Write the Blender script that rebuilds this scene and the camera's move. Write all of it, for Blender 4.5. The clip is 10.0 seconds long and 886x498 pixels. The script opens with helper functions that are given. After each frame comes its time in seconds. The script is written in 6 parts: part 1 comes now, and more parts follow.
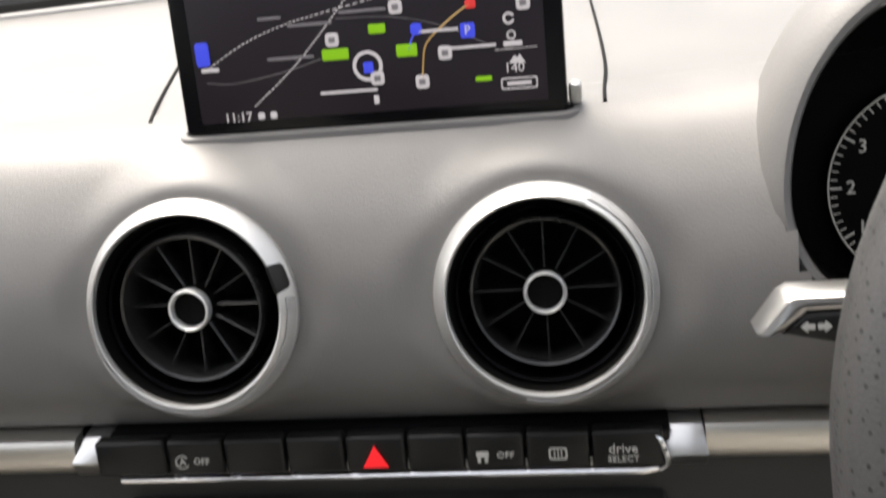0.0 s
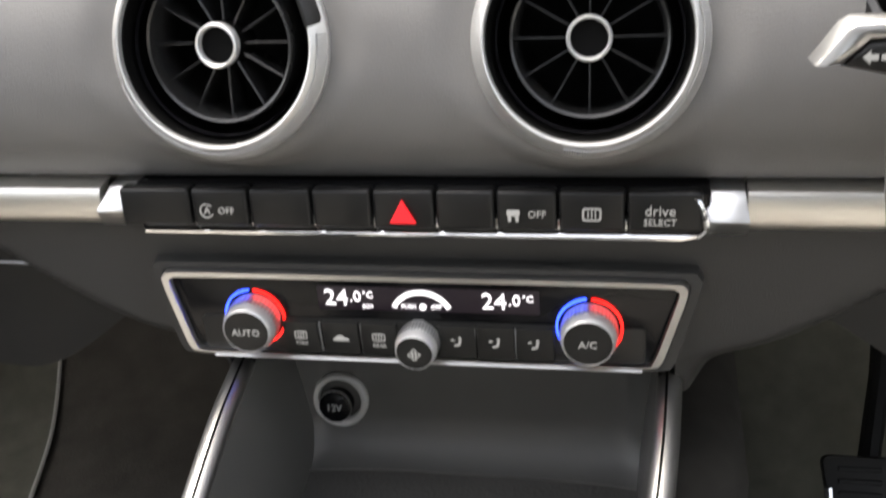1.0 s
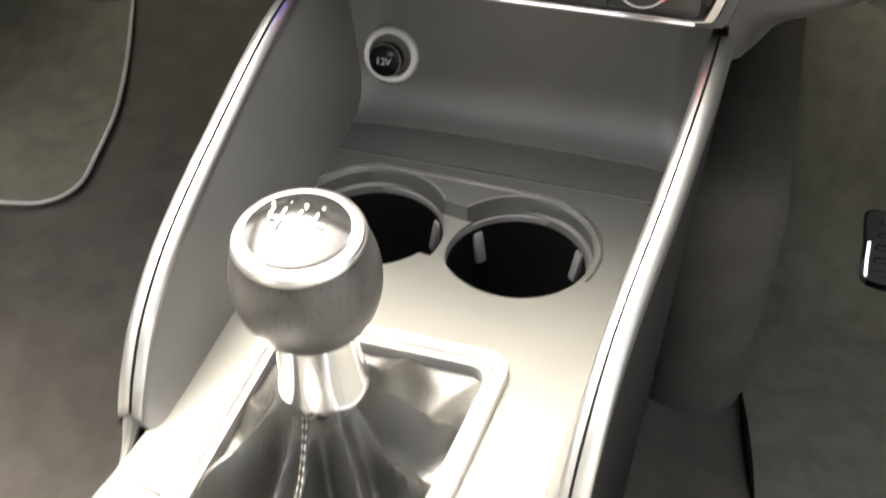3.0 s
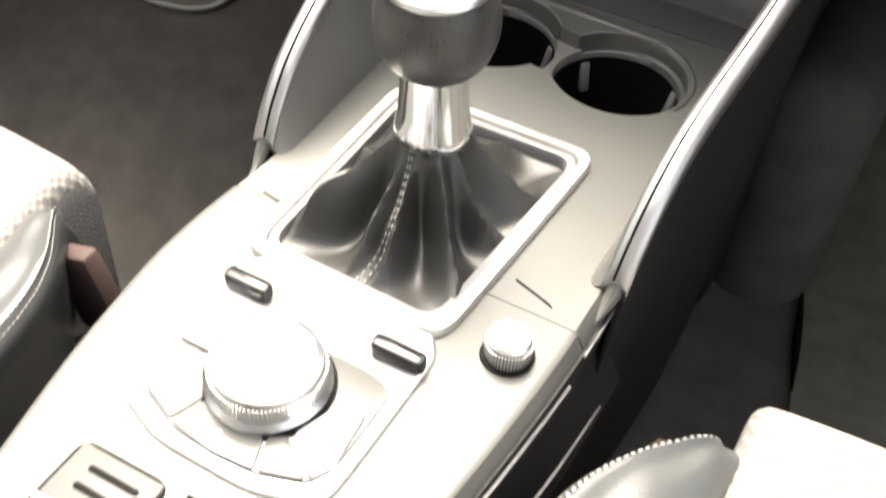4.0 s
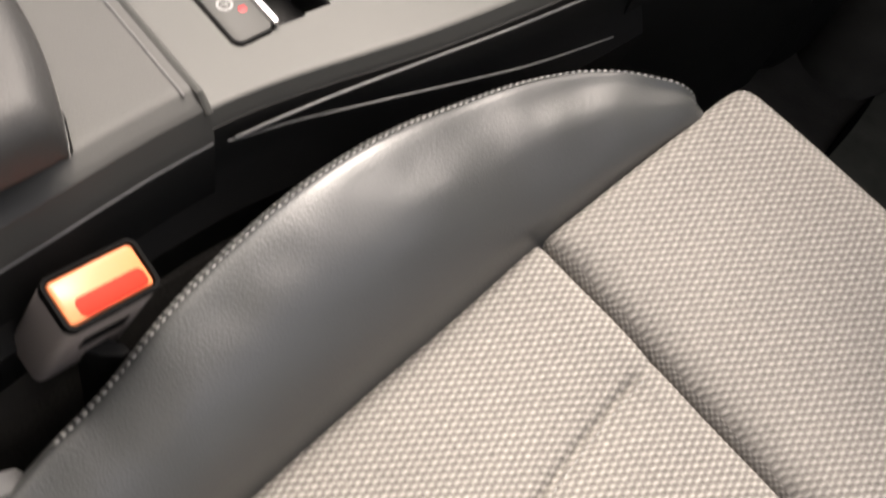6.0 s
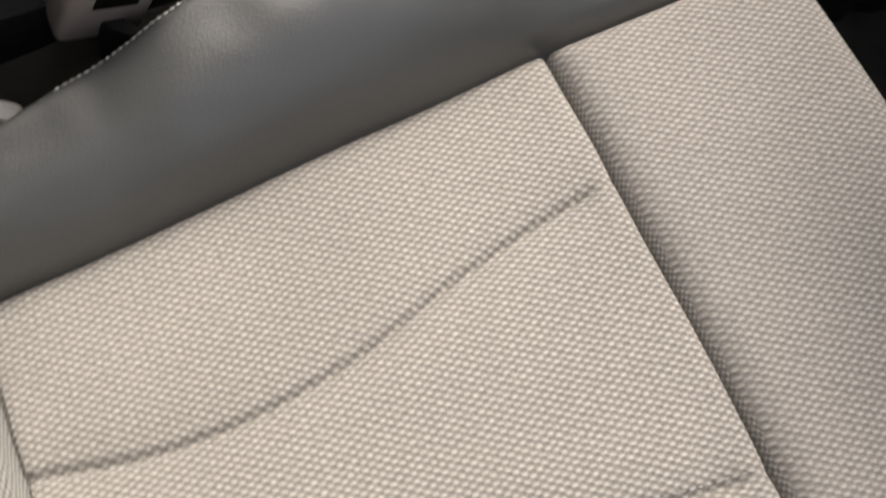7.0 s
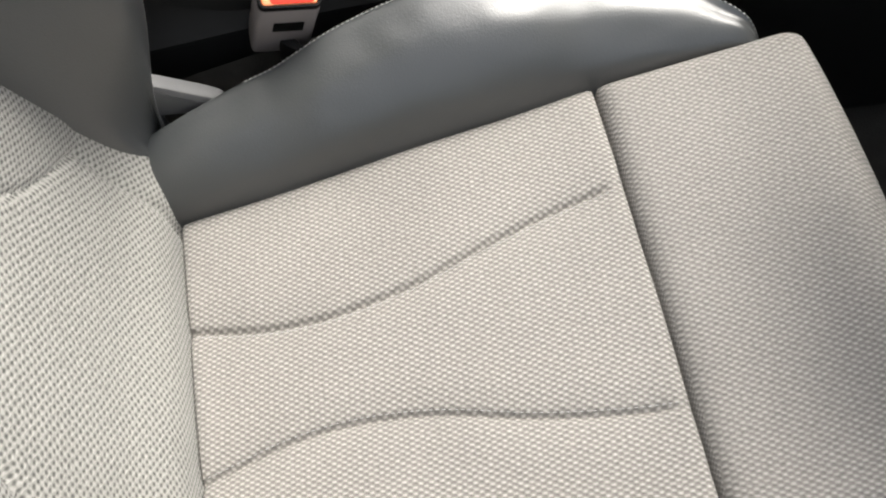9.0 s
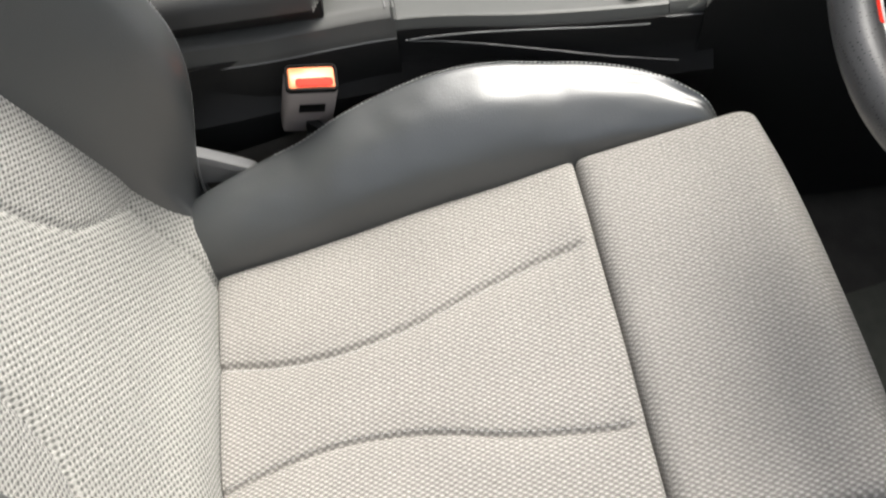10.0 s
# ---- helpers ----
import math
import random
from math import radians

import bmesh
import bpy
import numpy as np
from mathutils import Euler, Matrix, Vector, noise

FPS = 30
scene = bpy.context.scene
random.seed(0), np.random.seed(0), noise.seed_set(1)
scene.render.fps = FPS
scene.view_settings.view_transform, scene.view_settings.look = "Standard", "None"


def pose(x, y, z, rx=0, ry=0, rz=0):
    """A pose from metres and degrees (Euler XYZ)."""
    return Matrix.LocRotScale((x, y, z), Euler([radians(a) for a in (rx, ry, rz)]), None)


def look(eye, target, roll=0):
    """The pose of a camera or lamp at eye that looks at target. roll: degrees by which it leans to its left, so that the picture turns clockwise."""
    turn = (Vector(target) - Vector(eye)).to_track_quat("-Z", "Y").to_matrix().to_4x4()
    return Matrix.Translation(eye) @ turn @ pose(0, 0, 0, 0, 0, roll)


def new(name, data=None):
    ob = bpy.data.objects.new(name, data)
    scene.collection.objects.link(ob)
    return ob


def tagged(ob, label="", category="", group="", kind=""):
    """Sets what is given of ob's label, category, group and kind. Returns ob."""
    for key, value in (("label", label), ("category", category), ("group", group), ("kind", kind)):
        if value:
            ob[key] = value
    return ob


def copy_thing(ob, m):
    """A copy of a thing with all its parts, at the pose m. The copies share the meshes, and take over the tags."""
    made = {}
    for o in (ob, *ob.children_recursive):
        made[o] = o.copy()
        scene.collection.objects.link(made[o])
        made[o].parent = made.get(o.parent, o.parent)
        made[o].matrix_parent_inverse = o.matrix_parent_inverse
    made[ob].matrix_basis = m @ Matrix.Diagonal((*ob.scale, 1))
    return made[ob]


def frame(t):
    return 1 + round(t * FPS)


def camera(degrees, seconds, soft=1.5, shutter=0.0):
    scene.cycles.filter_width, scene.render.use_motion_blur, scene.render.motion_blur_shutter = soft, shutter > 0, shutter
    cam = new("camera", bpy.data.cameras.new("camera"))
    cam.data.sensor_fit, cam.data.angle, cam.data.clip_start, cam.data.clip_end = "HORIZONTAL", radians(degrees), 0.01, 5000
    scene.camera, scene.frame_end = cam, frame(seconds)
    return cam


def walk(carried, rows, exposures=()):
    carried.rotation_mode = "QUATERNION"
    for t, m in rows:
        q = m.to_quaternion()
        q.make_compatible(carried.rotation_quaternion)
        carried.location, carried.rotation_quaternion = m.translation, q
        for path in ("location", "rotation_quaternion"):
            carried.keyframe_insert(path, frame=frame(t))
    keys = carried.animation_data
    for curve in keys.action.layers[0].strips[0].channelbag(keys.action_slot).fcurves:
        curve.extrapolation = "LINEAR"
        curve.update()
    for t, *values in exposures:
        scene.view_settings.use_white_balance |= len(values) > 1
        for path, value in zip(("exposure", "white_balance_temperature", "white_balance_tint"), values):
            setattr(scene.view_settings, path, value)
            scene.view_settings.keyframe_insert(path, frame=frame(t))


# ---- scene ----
cam = camera(47.2, 10.0, soft=2.0, shutter=0.4)
PATH = [
    (0, (0.103, -0.393, 0.926), (-0.188, 1.403, 0.095), -6.8),
    (0.2, (0.1071, -0.4018, 0.9161), (-0.2094, 1.3732, 0.0506), -6.59),
    (0.5, (0.107, -0.403, 0.894), (-0.252, 1.339, -0.021), -6.5),
    (0.8, (0.1068, -0.4079, 0.8723), (-0.2665, 1.3110, -0.0796), -5.77),
    (1, (0.104, -0.406, 0.859), (-0.278, 1.282, -0.144), -5.4),
    (1.2, (0.1081, -0.4133, 0.8511), (-0.2864, 1.2524, -0.1832), -5.24),
    (1.5, (0.111, -0.421, 0.838), (-0.295, 1.207, -0.251), -4.5),
    (1.8, (0.1098, -0.4225, 0.8233), (-0.2987, 1.1657, -0.3216), -4.30),
    (2, (0.111, -0.425, 0.816), (-0.295, 1.147, -0.352), -3.7),
    (2.2, (0.1113, -0.4266, 0.8073), (-0.2965, 1.1253, -0.3867), -3.54),
    (2.5, (0.113, -0.435, 0.798), (-0.307, 1.082, -0.436), -3.0),
    (2.7, (0.114, -0.437, 0.791), (-0.312, 1.049, -0.478), -2.2),
    (3.8, (0.17, -0.535, 0.782), (-0.467, 0.777, -0.587), 2.3),
    (4, (0.164, -0.547, 0.777), (-0.44, 0.737, -0.632), 4.7),
    (4.2, (0.1688, -0.5573, 0.7789), (-0.4134, 0.6849, -0.6764), 6.23),
    (4.5, (0.187, -0.576, 0.787), (-0.424, 0.637, -0.681), 8.3),
    (5, (0.223, -0.613, 0.804), (-0.38, 0.486, -0.754), 11.9),
    (5.2, (0.2425, -0.6281, 0.8148), (-0.3848, 0.4362, -0.7581), 12.08),
    (5.5, (0.27, -0.638, 0.821), (-0.334, 0.358, -0.805), 14.8),
    (5.7, (0.2836, -0.6405, 0.8233), (-0.3104, 0.2925, -0.8430), 15.48),
    (6, (0.307, -0.64, 0.815), (-0.254, 0.231, -0.896), 19.7),
    (6.2, (0.331, -0.647, 0.807), (-0.252, 0.2, -0.909), 20.6),
    (7.3, (0.456, -0.623, 0.832), (-0.14, -0.072, -0.995), 24.1),
    (7.5, (0.455, -0.634, 0.852), (-0.104, -0.112, -0.995), 25.0),
    (7.7, (0.4653, -0.6312, 0.8799), (-0.1340, -0.1564, -0.9682), 20.98),
    (8, (0.498, -0.624, 0.909), (-0.166, -0.228, -0.936), 16.3),
    (8.2, (0.5155, -0.6191, 0.9215), (-0.1520, -0.2473, -0.9268), 16.51),
    (8.5, (0.543, -0.604, 0.942), (-0.151, -0.285, -0.906), 13.4),
    (8.7, (0.5726, -0.5830, 0.9600), (-0.2113, -0.3271, -0.8621), 6.72),
    (9, (0.623, -0.546, 0.995), (-0.265, -0.394, -0.791), -1.0),
    (9.2, (0.6419, -0.5294, 1.0110), (-0.2667, -0.4139, -0.7670), -2.57),
    (9.5, (0.672, -0.519, 1.044), (-0.263, -0.430, -0.722), -4.0),
    (9.7, (0.704, -0.529, 1.064), (-0.294, -0.425, -0.666), -3.8),
    (10, (0.754, -0.503, 1.056), (-0.388, -0.446, -0.585), -6.3),
]
EXPOSURES = [(0.0, 1.52, 6900, 10), (0.5, 1.72, 6900, 10), (1.0, 2.34, 6900, 10), (1.5, 3.00, 7000, 10), (2.0, 3.32, 7100, 9), (2.7, 3.6, 7400, 9), (3.8, 3.0, 7200, 10), (4.0, 2.82, 7200, 10), (4.5, 1.75, 7100, 11),
             (5.0, 1.42, 7200, 13), (6.0, 1.18, 7100, 15), (7.3, 0.85, 6900, 12), (8.5, 1.0, 6600, 9), (9.5, 1.26, 6500, 8), (10.0, 1.3, 6500, 8)]
walk(cam, [(t, look(eye, target, roll)) for t, eye, target, roll in PATH], EXPOSURES)

# ---- daylight: a bright overcast sky through the screen, the side windows and the open door ----
world = bpy.data.worlds.new("overcast_sky")
scene.world = world
world.use_nodes = True
wn = world.node_tree
sky = wn.nodes.new("ShaderNodeTexSky")
sky.sky_type, sky.sun_disc = "NISHITA", False
sky.sun_elevation, sky.sun_rotation = radians(64), radians(-43)
sky.air_density, sky.dust_density, sky.ozone_density = 1.0, 6.0, 0.6
cloud = wn.nodes.new("ShaderNodeHueSaturation")
cloud.inputs["Saturation"].default_value = 0.45
wn.links.new(sky.outputs["Color"], cloud.inputs["Color"])
wn.links.new(cloud.outputs["Color"], wn.nodes["Background"].inputs["Color"])
wn.nodes["Background"].inputs["Strength"].default_value = 0.15
sun_data = bpy.data.lights.new("sun", "SUN")
sun_data.energy, sun_data.angle, sun_data.color = 1.5, radians(30), (1.0, 0.97, 0.92)
sun = new("sun", sun_data)
sun.matrix_basis = look((-0.66, 0.70, 2.0), (0, 0, 0))


# ---- materials ----
def mat_base(name, color, rough, metal=0.0):
    m = bpy.data.materials.new(name)
    m.use_nodes = True
    b = m.node_tree.nodes["Principled BSDF"]
    b.inputs["Base Color"].default_value = (*color, 1)
    b.inputs["Roughness"].default_value = rough
    b.inputs["Metallic"].default_value = metal
    return m, m.node_tree, b


def grained(name, color, rough, scale=900.0, bump=0.25, metal=0.0, vary=0.25, spec=0.5, stain=14.0, cells=True):
    """A moulded or tanned surface: fine grain relief, wear in the gloss and faint stains in the colour."""
    m, nt, b = mat_base(name, color, rough, metal)
    tc = nt.nodes.new("ShaderNodeTexCoord")
    big = nt.nodes.new("ShaderNodeTexNoise")
    big.inputs["Scale"].default_value, big.inputs["Detail"].default_value = stain, 5
    nt.links.new(tc.outputs["Object"], big.inputs["Vector"])
    mix = nt.nodes.new("ShaderNodeMix")
    mix.data_type = "RGBA"
    mix.inputs["A"].default_value = (*[c * (1 - vary) for c in color], 1)
    mix.inputs["B"].default_value = (*[min(1, c * (1 + vary)) for c in color], 1)
    nt.links.new(big.outputs["Fac"], mix.inputs["Factor"])
    nt.links.new(mix.outputs["Result"], b.inputs["Base Color"])
    mr = nt.nodes.new("ShaderNodeMapRange")
    mr.inputs["To Min"].default_value, mr.inputs["To Max"].default_value = max(0.02, rough - 0.07), min(1, rough + 0.07)
    nt.links.new(big.outputs["Fac"], mr.inputs["Value"])
    nt.links.new(mr.outputs["Result"], b.inputs["Roughness"])
    b.inputs["Specular IOR Level"].default_value = spec
    if bump > 0:
        if cells:
            fine = nt.nodes.new("ShaderNodeTexVoronoi")
            fine.inputs["Scale"].default_value = scale
            out = fine.outputs["Distance"]
        else:
            fine = nt.nodes.new("ShaderNodeTexNoise")
            fine.inputs["Scale"].default_value, fine.inputs["Detail"].default_value = scale, 4
            out = fine.outputs["Fac"]
        nt.links.new(tc.outputs["Object"], fine.inputs["Vector"])
        bp = nt.nodes.new("ShaderNodeBump")
        bp.inputs["Strength"].default_value, bp.inputs["Distance"].default_value = bump, 0.0006
        nt.links.new(out, bp.inputs["Height"])
        nt.links.new(bp.outputs["Normal"], b.inputs["Normal"])
    return m


def brushed(name, color, rough):
    """Satin metal with fine lines along x."""
    m, nt, b = mat_base(name, color, rough, 1.0)
    tc = nt.nodes.new("ShaderNodeTexCoord")
    mp = nt.nodes.new("ShaderNodeMapping")
    mp.inputs["Scale"].default_value = (40, 2500, 2500)
    nz = nt.nodes.new("ShaderNodeTexNoise")
    nz.inputs["Scale"].default_value = 1.0
    bp = nt.nodes.new("ShaderNodeBump")
    bp.inputs["Strength"].default_value, bp.inputs["Distance"].default_value = 0.15, 0.0003
    nt.links.new(tc.outputs["Object"], mp.inputs["Vector"])
    nt.links.new(mp.outputs["Vector"], nz.inputs["Vector"])
    nt.links.new(nz.outputs["Fac"], bp.inputs["Height"])
    nt.links.new(bp.outputs["Normal"], b.inputs["Normal"])
    return m


def woven(name, light, dark, pitch, rows, turn, ramp_at, relief=0.9):
    """Seat cloth over UVs in metres: staggered raised bobbles, pitch apart in a row, two rows to each length of rows."""
    m, nt, b = mat_base(name, light, 0.90)
    b.inputs["Specular IOR Level"].default_value = 0.2
    b.inputs["Sheen Weight"].default_value, b.inputs["Sheen Roughness"].default_value = 0.12, 0.5

    def math_node(kind, a, c=None):
        nd = nt.nodes.new("ShaderNodeMath")
        nd.operation = kind
        for k, v in enumerate((a, c)):
            if v is None:
                continue
            if isinstance(v, (int, float)):
                nd.inputs[k].default_value = v
            else:
                nt.links.new(v, nd.inputs[k])
        return nd.outputs["Value"]

    uv = nt.nodes.new("ShaderNodeUVMap")
    wob = nt.nodes.new("ShaderNodeTexNoise")
    wob.inputs["Scale"].default_value, wob.inputs["Detail"].default_value = 160.0, 3
    nt.links.new(uv.outputs["UV"], wob.inputs["Vector"])
    off = nt.nodes.new("ShaderNodeVectorMath")
    off.operation = "MULTIPLY_ADD"
    off.inputs[1].default_value = (0.32 * pitch,) * 3
    nt.links.new(wob.outputs["Color"], off.inputs[0])
    nt.links.new(uv.outputs["UV"], off.inputs[2])
    mp = nt.nodes.new("ShaderNodeMapping")
    mp.vector_type = "TEXTURE"
    mp.inputs["Rotation"].default_value = (0, 0, radians(turn))
    nt.links.new(off.outputs["Vector"], mp.inputs["Vector"])
    sep = nt.nodes.new("ShaderNodeSeparateXYZ")
    nt.links.new(mp.outputs["Vector"], sep.inputs["Vector"])
    cu = math_node("COSINE", math_node("MULTIPLY", sep.outputs["X"], 2 * math.pi / pitch))
    cv = math_node("COSINE", math_node("MULTIPLY", sep.outputs["Y"], 2 * math.pi / rows))
    height = math_node("ADD", math_node("MULTIPLY", math_node("MULTIPLY", cu, cv), 0.5), 0.5)
    ramp = nt.nodes.new("ShaderNodeValToRGB")
    ramp.color_ramp.elements[0].position, ramp.color_ramp.elements[0].color = ramp_at[0], (*dark, 1)
    ramp.color_ramp.elements[1].position, ramp.color_ramp.elements[1].color = ramp_at[1], (*light, 1)
    nt.links.new(height, ramp.inputs["Fac"])
    worn = nt.nodes.new("ShaderNodeTexNoise")
    worn.inputs["Scale"].default_value, worn.inputs["Detail"].default_value = 9.0, 6
    nt.links.new(uv.outputs["UV"], worn.inputs["Vector"])
    fleck = nt.nodes.new("ShaderNodeTexNoise")
    fleck.inputs["Scale"].default_value, fleck.inputs["Detail"].default_value = 330.0, 3
    nt.links.new(uv.outputs["UV"], fleck.inputs["Vector"])
    last = ramp.outputs["Color"]
    for source, low, high in ((worn, 0.84, 1.12), (fleck, 0.55, 1.36)):
        mr = nt.nodes.new("ShaderNodeMapRange")
        mr.inputs["To Min"].default_value, mr.inputs["To Max"].default_value = low, high
        nt.links.new(source.outputs["Fac"], mr.inputs["Value"])
        mul = nt.nodes.new("ShaderNodeMix")
        mul.data_type, mul.blend_type = "RGBA", "MULTIPLY"
        mul.inputs["Factor"].default_value = 1
        nt.links.new(last, mul.inputs["A"])
        nt.links.new(mr.outputs["Result"], mul.inputs["B"])
        last = mul.outputs["Result"]
    nt.links.new(last, b.inputs["Base Color"])
    bp = nt.nodes.new("ShaderNodeBump")
    bp.inputs["Strength"].default_value, bp.inputs["Distance"].default_value = relief, 0.0009
    nt.links.new(math_node("ADD", height, math_node("MULTIPLY", fleck.outputs["Fac"], 0.35)), bp.inputs["Height"])
    nt.links.new(bp.outputs["Normal"], b.inputs["Normal"])
    return m


def punched(name, color, rough, scale, hole=0.20):
    """Leather with small round punched holes over a fine grain."""
    m = grained(name, color, rough, 700, 0.15, vary=0.15)
    nt = m.node_tree
    b = nt.nodes["Principled BSDF"]
    tc = nt.nodes.new("ShaderNodeTexCoord")
    vo = nt.nodes.new("ShaderNodeTexVoronoi")
    vo.inputs["Scale"].default_value, vo.inputs["Randomness"].default_value = scale, 0.35
    nt.links.new(tc.outputs["Object"], vo.inputs["Vector"])
    ramp = nt.nodes.new("ShaderNodeValToRGB")
    ramp.color_ramp.elements[0].position, ramp.color_ramp.elements[0].color = hole, (0.12, 0.12, 0.12, 1)
    ramp.color_ramp.elements[1].position, ramp.color_ramp.elements[1].color = hole + 0.10, (1, 1, 1, 1)
    nt.links.new(vo.outputs["Distance"], ramp.inputs["Fac"])
    mul = nt.nodes.new("ShaderNodeMix")
    mul.data_type, mul.blend_type = "RGBA", "MULTIPLY"
    mul.inputs["Factor"].default_value = 1
    nt.links.new(b.inputs["Base Color"].links[0].from_socket, mul.inputs["A"])
    nt.links.new(ramp.outputs["Color"], mul.inputs["B"])
    nt.links.new(mul.outputs["Result"], b.inputs["Base Color"])
    return m


def lit(name, color, strength):
    m, nt, b = mat_base(name, [c * 0.3 for c in color], 0.4)
    b.inputs["Emission Color"].default_value = (*color, 1)
    b.inputs["Emission Strength"].default_value = strength
    return m


DASH = grained("soft_dash_plastic", (0.172, 0.168, 0.164), 0.46, 1100, 0.18, spec=0.5)
HARD = grained("hard_dark_plastic", (0.030, 0.030, 0.029), 0.38, 1500, 0.3)
TOPPANEL = grained("console_top_plastic", (0.074, 0.075, 0.070), 0.40, 1800, 0.12, metal=0.06, vary=0.12, spec=0.36)
# Near-black: the shade on the console's flanks is put into this colour.
SIDESHADE = grained("shaded_side_plastic", (0.0088, 0.0088, 0.0088), 0.55, 1400, 0.3, spec=0.3)
GREYPL = grained("grey_plastic", (0.14, 0.14, 0.14), 0.45, 1300, 0.25)
BUCKLEGREY = grained("warm_grey_plastic", (0.23, 0.205, 0.20), 0.5, 1300, 0.25)
GLOSS = grained("gloss_black_plastic", (0.006, 0.006, 0.007), 0.14, 60, 0.0, spec=0.22)
PANELGLOSS = grained("control_panel_plastic", (0.09, 0.09, 0.086), 0.30, 60, 0.0, metal=0.25, spec=0.6)
VANE = grained("vane_plastic", (0.016, 0.016, 0.016), 0.26, 1500, 0.05, spec=0.8)
SWITCH = grained("dark_switch_plastic", (0.066, 0.066, 0.062), 0.48, 1500, 0.15, spec=0.35)
DIALTOP = grained("satin_dial_top", (0.13, 0.13, 0.128), 0.36, 60, 0.0, vary=0.10)
TAGBROWN = grained("brown_woven_tag", (0.060, 0.036, 0.030), 0.8, 900, 0.4)
KEY = grained("key_black_plastic", (0.010, 0.010, 0.010), 0.34, 2000, 0.1, spec=0.35)
BUTTONGREY = grained("button_grey_plastic", (0.013, 0.013, 0.0125), 0.40, 2000, 0.1, spec=0.4)
CAPGLOSS = grained("lacquered_cap", (0.010, 0.010, 0.010), 0.14, 60, 0.0, spec=0.55)
CHROME = grained("chrome", (0.78, 0.78, 0.78), 0.10, 60, 0.0, metal=1.0, vary=0.05)
SATINCHROME = grained("satin_chrome", (0.80, 0.80, 0.79), 0.30, 60, 0.0, metal=1.0, vary=0.06)
RINGSATIN = grained("matt_silver", (0.80, 0.80, 0.79), 0.48, 60, 0.0, metal=0.7, vary=0.06)
VENTRING = grained("vent_ring_silver", (0.72, 0.72, 0.71), 0.42, 60, 0.0, metal=0.86, vary=0.08)
SATIN = brushed("satin_aluminium", (0.62, 0.62, 0.61), 0.30)
DECOR = brushed("decor_strip_aluminium", (0.78, 0.76, 0.71), 0.40)
LEATHER = grained("black_leather", (0.053, 0.056, 0.056), 0.37, 700, 0.16, spec=1.0, stain=9)
LIDLEATHER = grained("lid_leather", (0.045, 0.045, 0.044), 0.50, 700, 0.2, spec=0.45)
GAITER = grained("gaiter_leather", (0.020, 0.020, 0.018), 0.44, 800, 0.2, spec=0.55)
PERFORATED = punched("perforated_leather", (0.031, 0.030, 0.029), 0.42, 400, 0.17)
# Rim leather, a little paler than the gear knob's.
RIMLEATHER = punched("grey_rim_leather", (0.055, 0.055, 0.056), 0.40, 330, 0.17)
STITCH = grained("pale_thread", (0.38, 0.38, 0.37), 0.8, 800, 0.3)
DARKSTITCH = grained("grey_thread", (0.20, 0.20, 0.19), 0.8, 800, 0.3)
CLOTH = woven("seat_cloth", (0.440, 0.418, 0.384), (0.205, 0.194, 0.178), 0.0043, 0.00745, -6, (0.36, 0.96), 0.7)
CLOTH_BACK = woven("backrest_cloth", (0.375, 0.368, 0.338), (0.125, 0.124, 0.114), 0.0068, 0.0062, 0, (0.12, 0.58), 0.7)
CLOTH_SIDE = woven("backrest_side_cloth", (0.345, 0.338, 0.312), (0.115, 0.113, 0.105), 0.0070, 0.0050, 0, (0.16, 0.58), 0.7)
# Copy of the seat cloth, light tone lowered to offset sun on the pad.
CLOTH_FRONT = woven("thigh_cloth_sun_dimmed", (0.392, 0.372, 0.343), (0.205, 0.194, 0.179), 0.0043, 0.00745, -6, (0.36, 0.96), 0.7)
TRAY = grained("tray_plastic", (0.105, 0.104, 0.099), 0.36, 1500, 0.2, spec=0.6)
CARPET = grained("carpet", (0.066, 0.062, 0.056), 0.95, 420, 1.0, vary=0.4, spec=0.1, stain=30, cells=False)
MAT = grained("floor_mat_carpet", (0.100, 0.100, 0.084), 0.95, 500, 1.0, vary=0.35, spec=0.1, stain=40, cells=False)
LINING = grained("roof_lining", (0.42, 0.41, 0.39), 0.95, 900, 0.4, spec=0.1, cells=False)
TRAYMAT = grained("tray_mat_rubber", (0.062, 0.061, 0.058), 0.60, 420, 0.8, spec=0.4)
LOWERPAD = grained("lower_dash_plastic", (0.042, 0.042, 0.041), 0.46, 1300, 0.3, spec=0.4)
RAILSATIN = brushed("rail_satin_metal", (0.40, 0.40, 0.39), 0.40)
RUBBER = grained("rubber", (0.02, 0.02, 0.02), 0.75, 900, 0.4)
# Print given a little emission so that it reads bright.
WHITE = lit("white_print_glow", (0.85, 0.85, 0.83), 0.06)
PRINT = grained("pale_print", (0.70, 0.70, 0.68), 0.5, 60, 0.0)
DISPLAYWHITE = lit("display_white", (0.95, 0.93, 1.0), 0.45)
REDLIT = lit("red_light", (1.0, 0.02, 0.03), 0.28)
ARCRED = lit("red_ring_light", (1.0, 0.012, 0.010), 0.95)
BLUELIT = lit("blue_light", (0.02, 0.06, 1.0), 1.4)
SCREENBG = lit("screen_black", (0.020, 0.010, 0.022), 0.05)
MAPGREEN = lit("map_green", (0.30, 0.70, 0.01), 0.19)
MAPBLUE = lit("map_blue", (0.06, 0.09, 0.95), 0.22)
MAPWHITE = lit("map_white", (0.82, 0.78, 0.82), 0.17)
MAPGREY = lit("map_grey", (0.35, 0.33, 0.36), 0.10)
MAPROAD = lit("map_road", (0.62, 0.38, 0.12), 0.15)
MAPRED = lit("map_red", (0.9, 0.05, 0.05), 0.2)
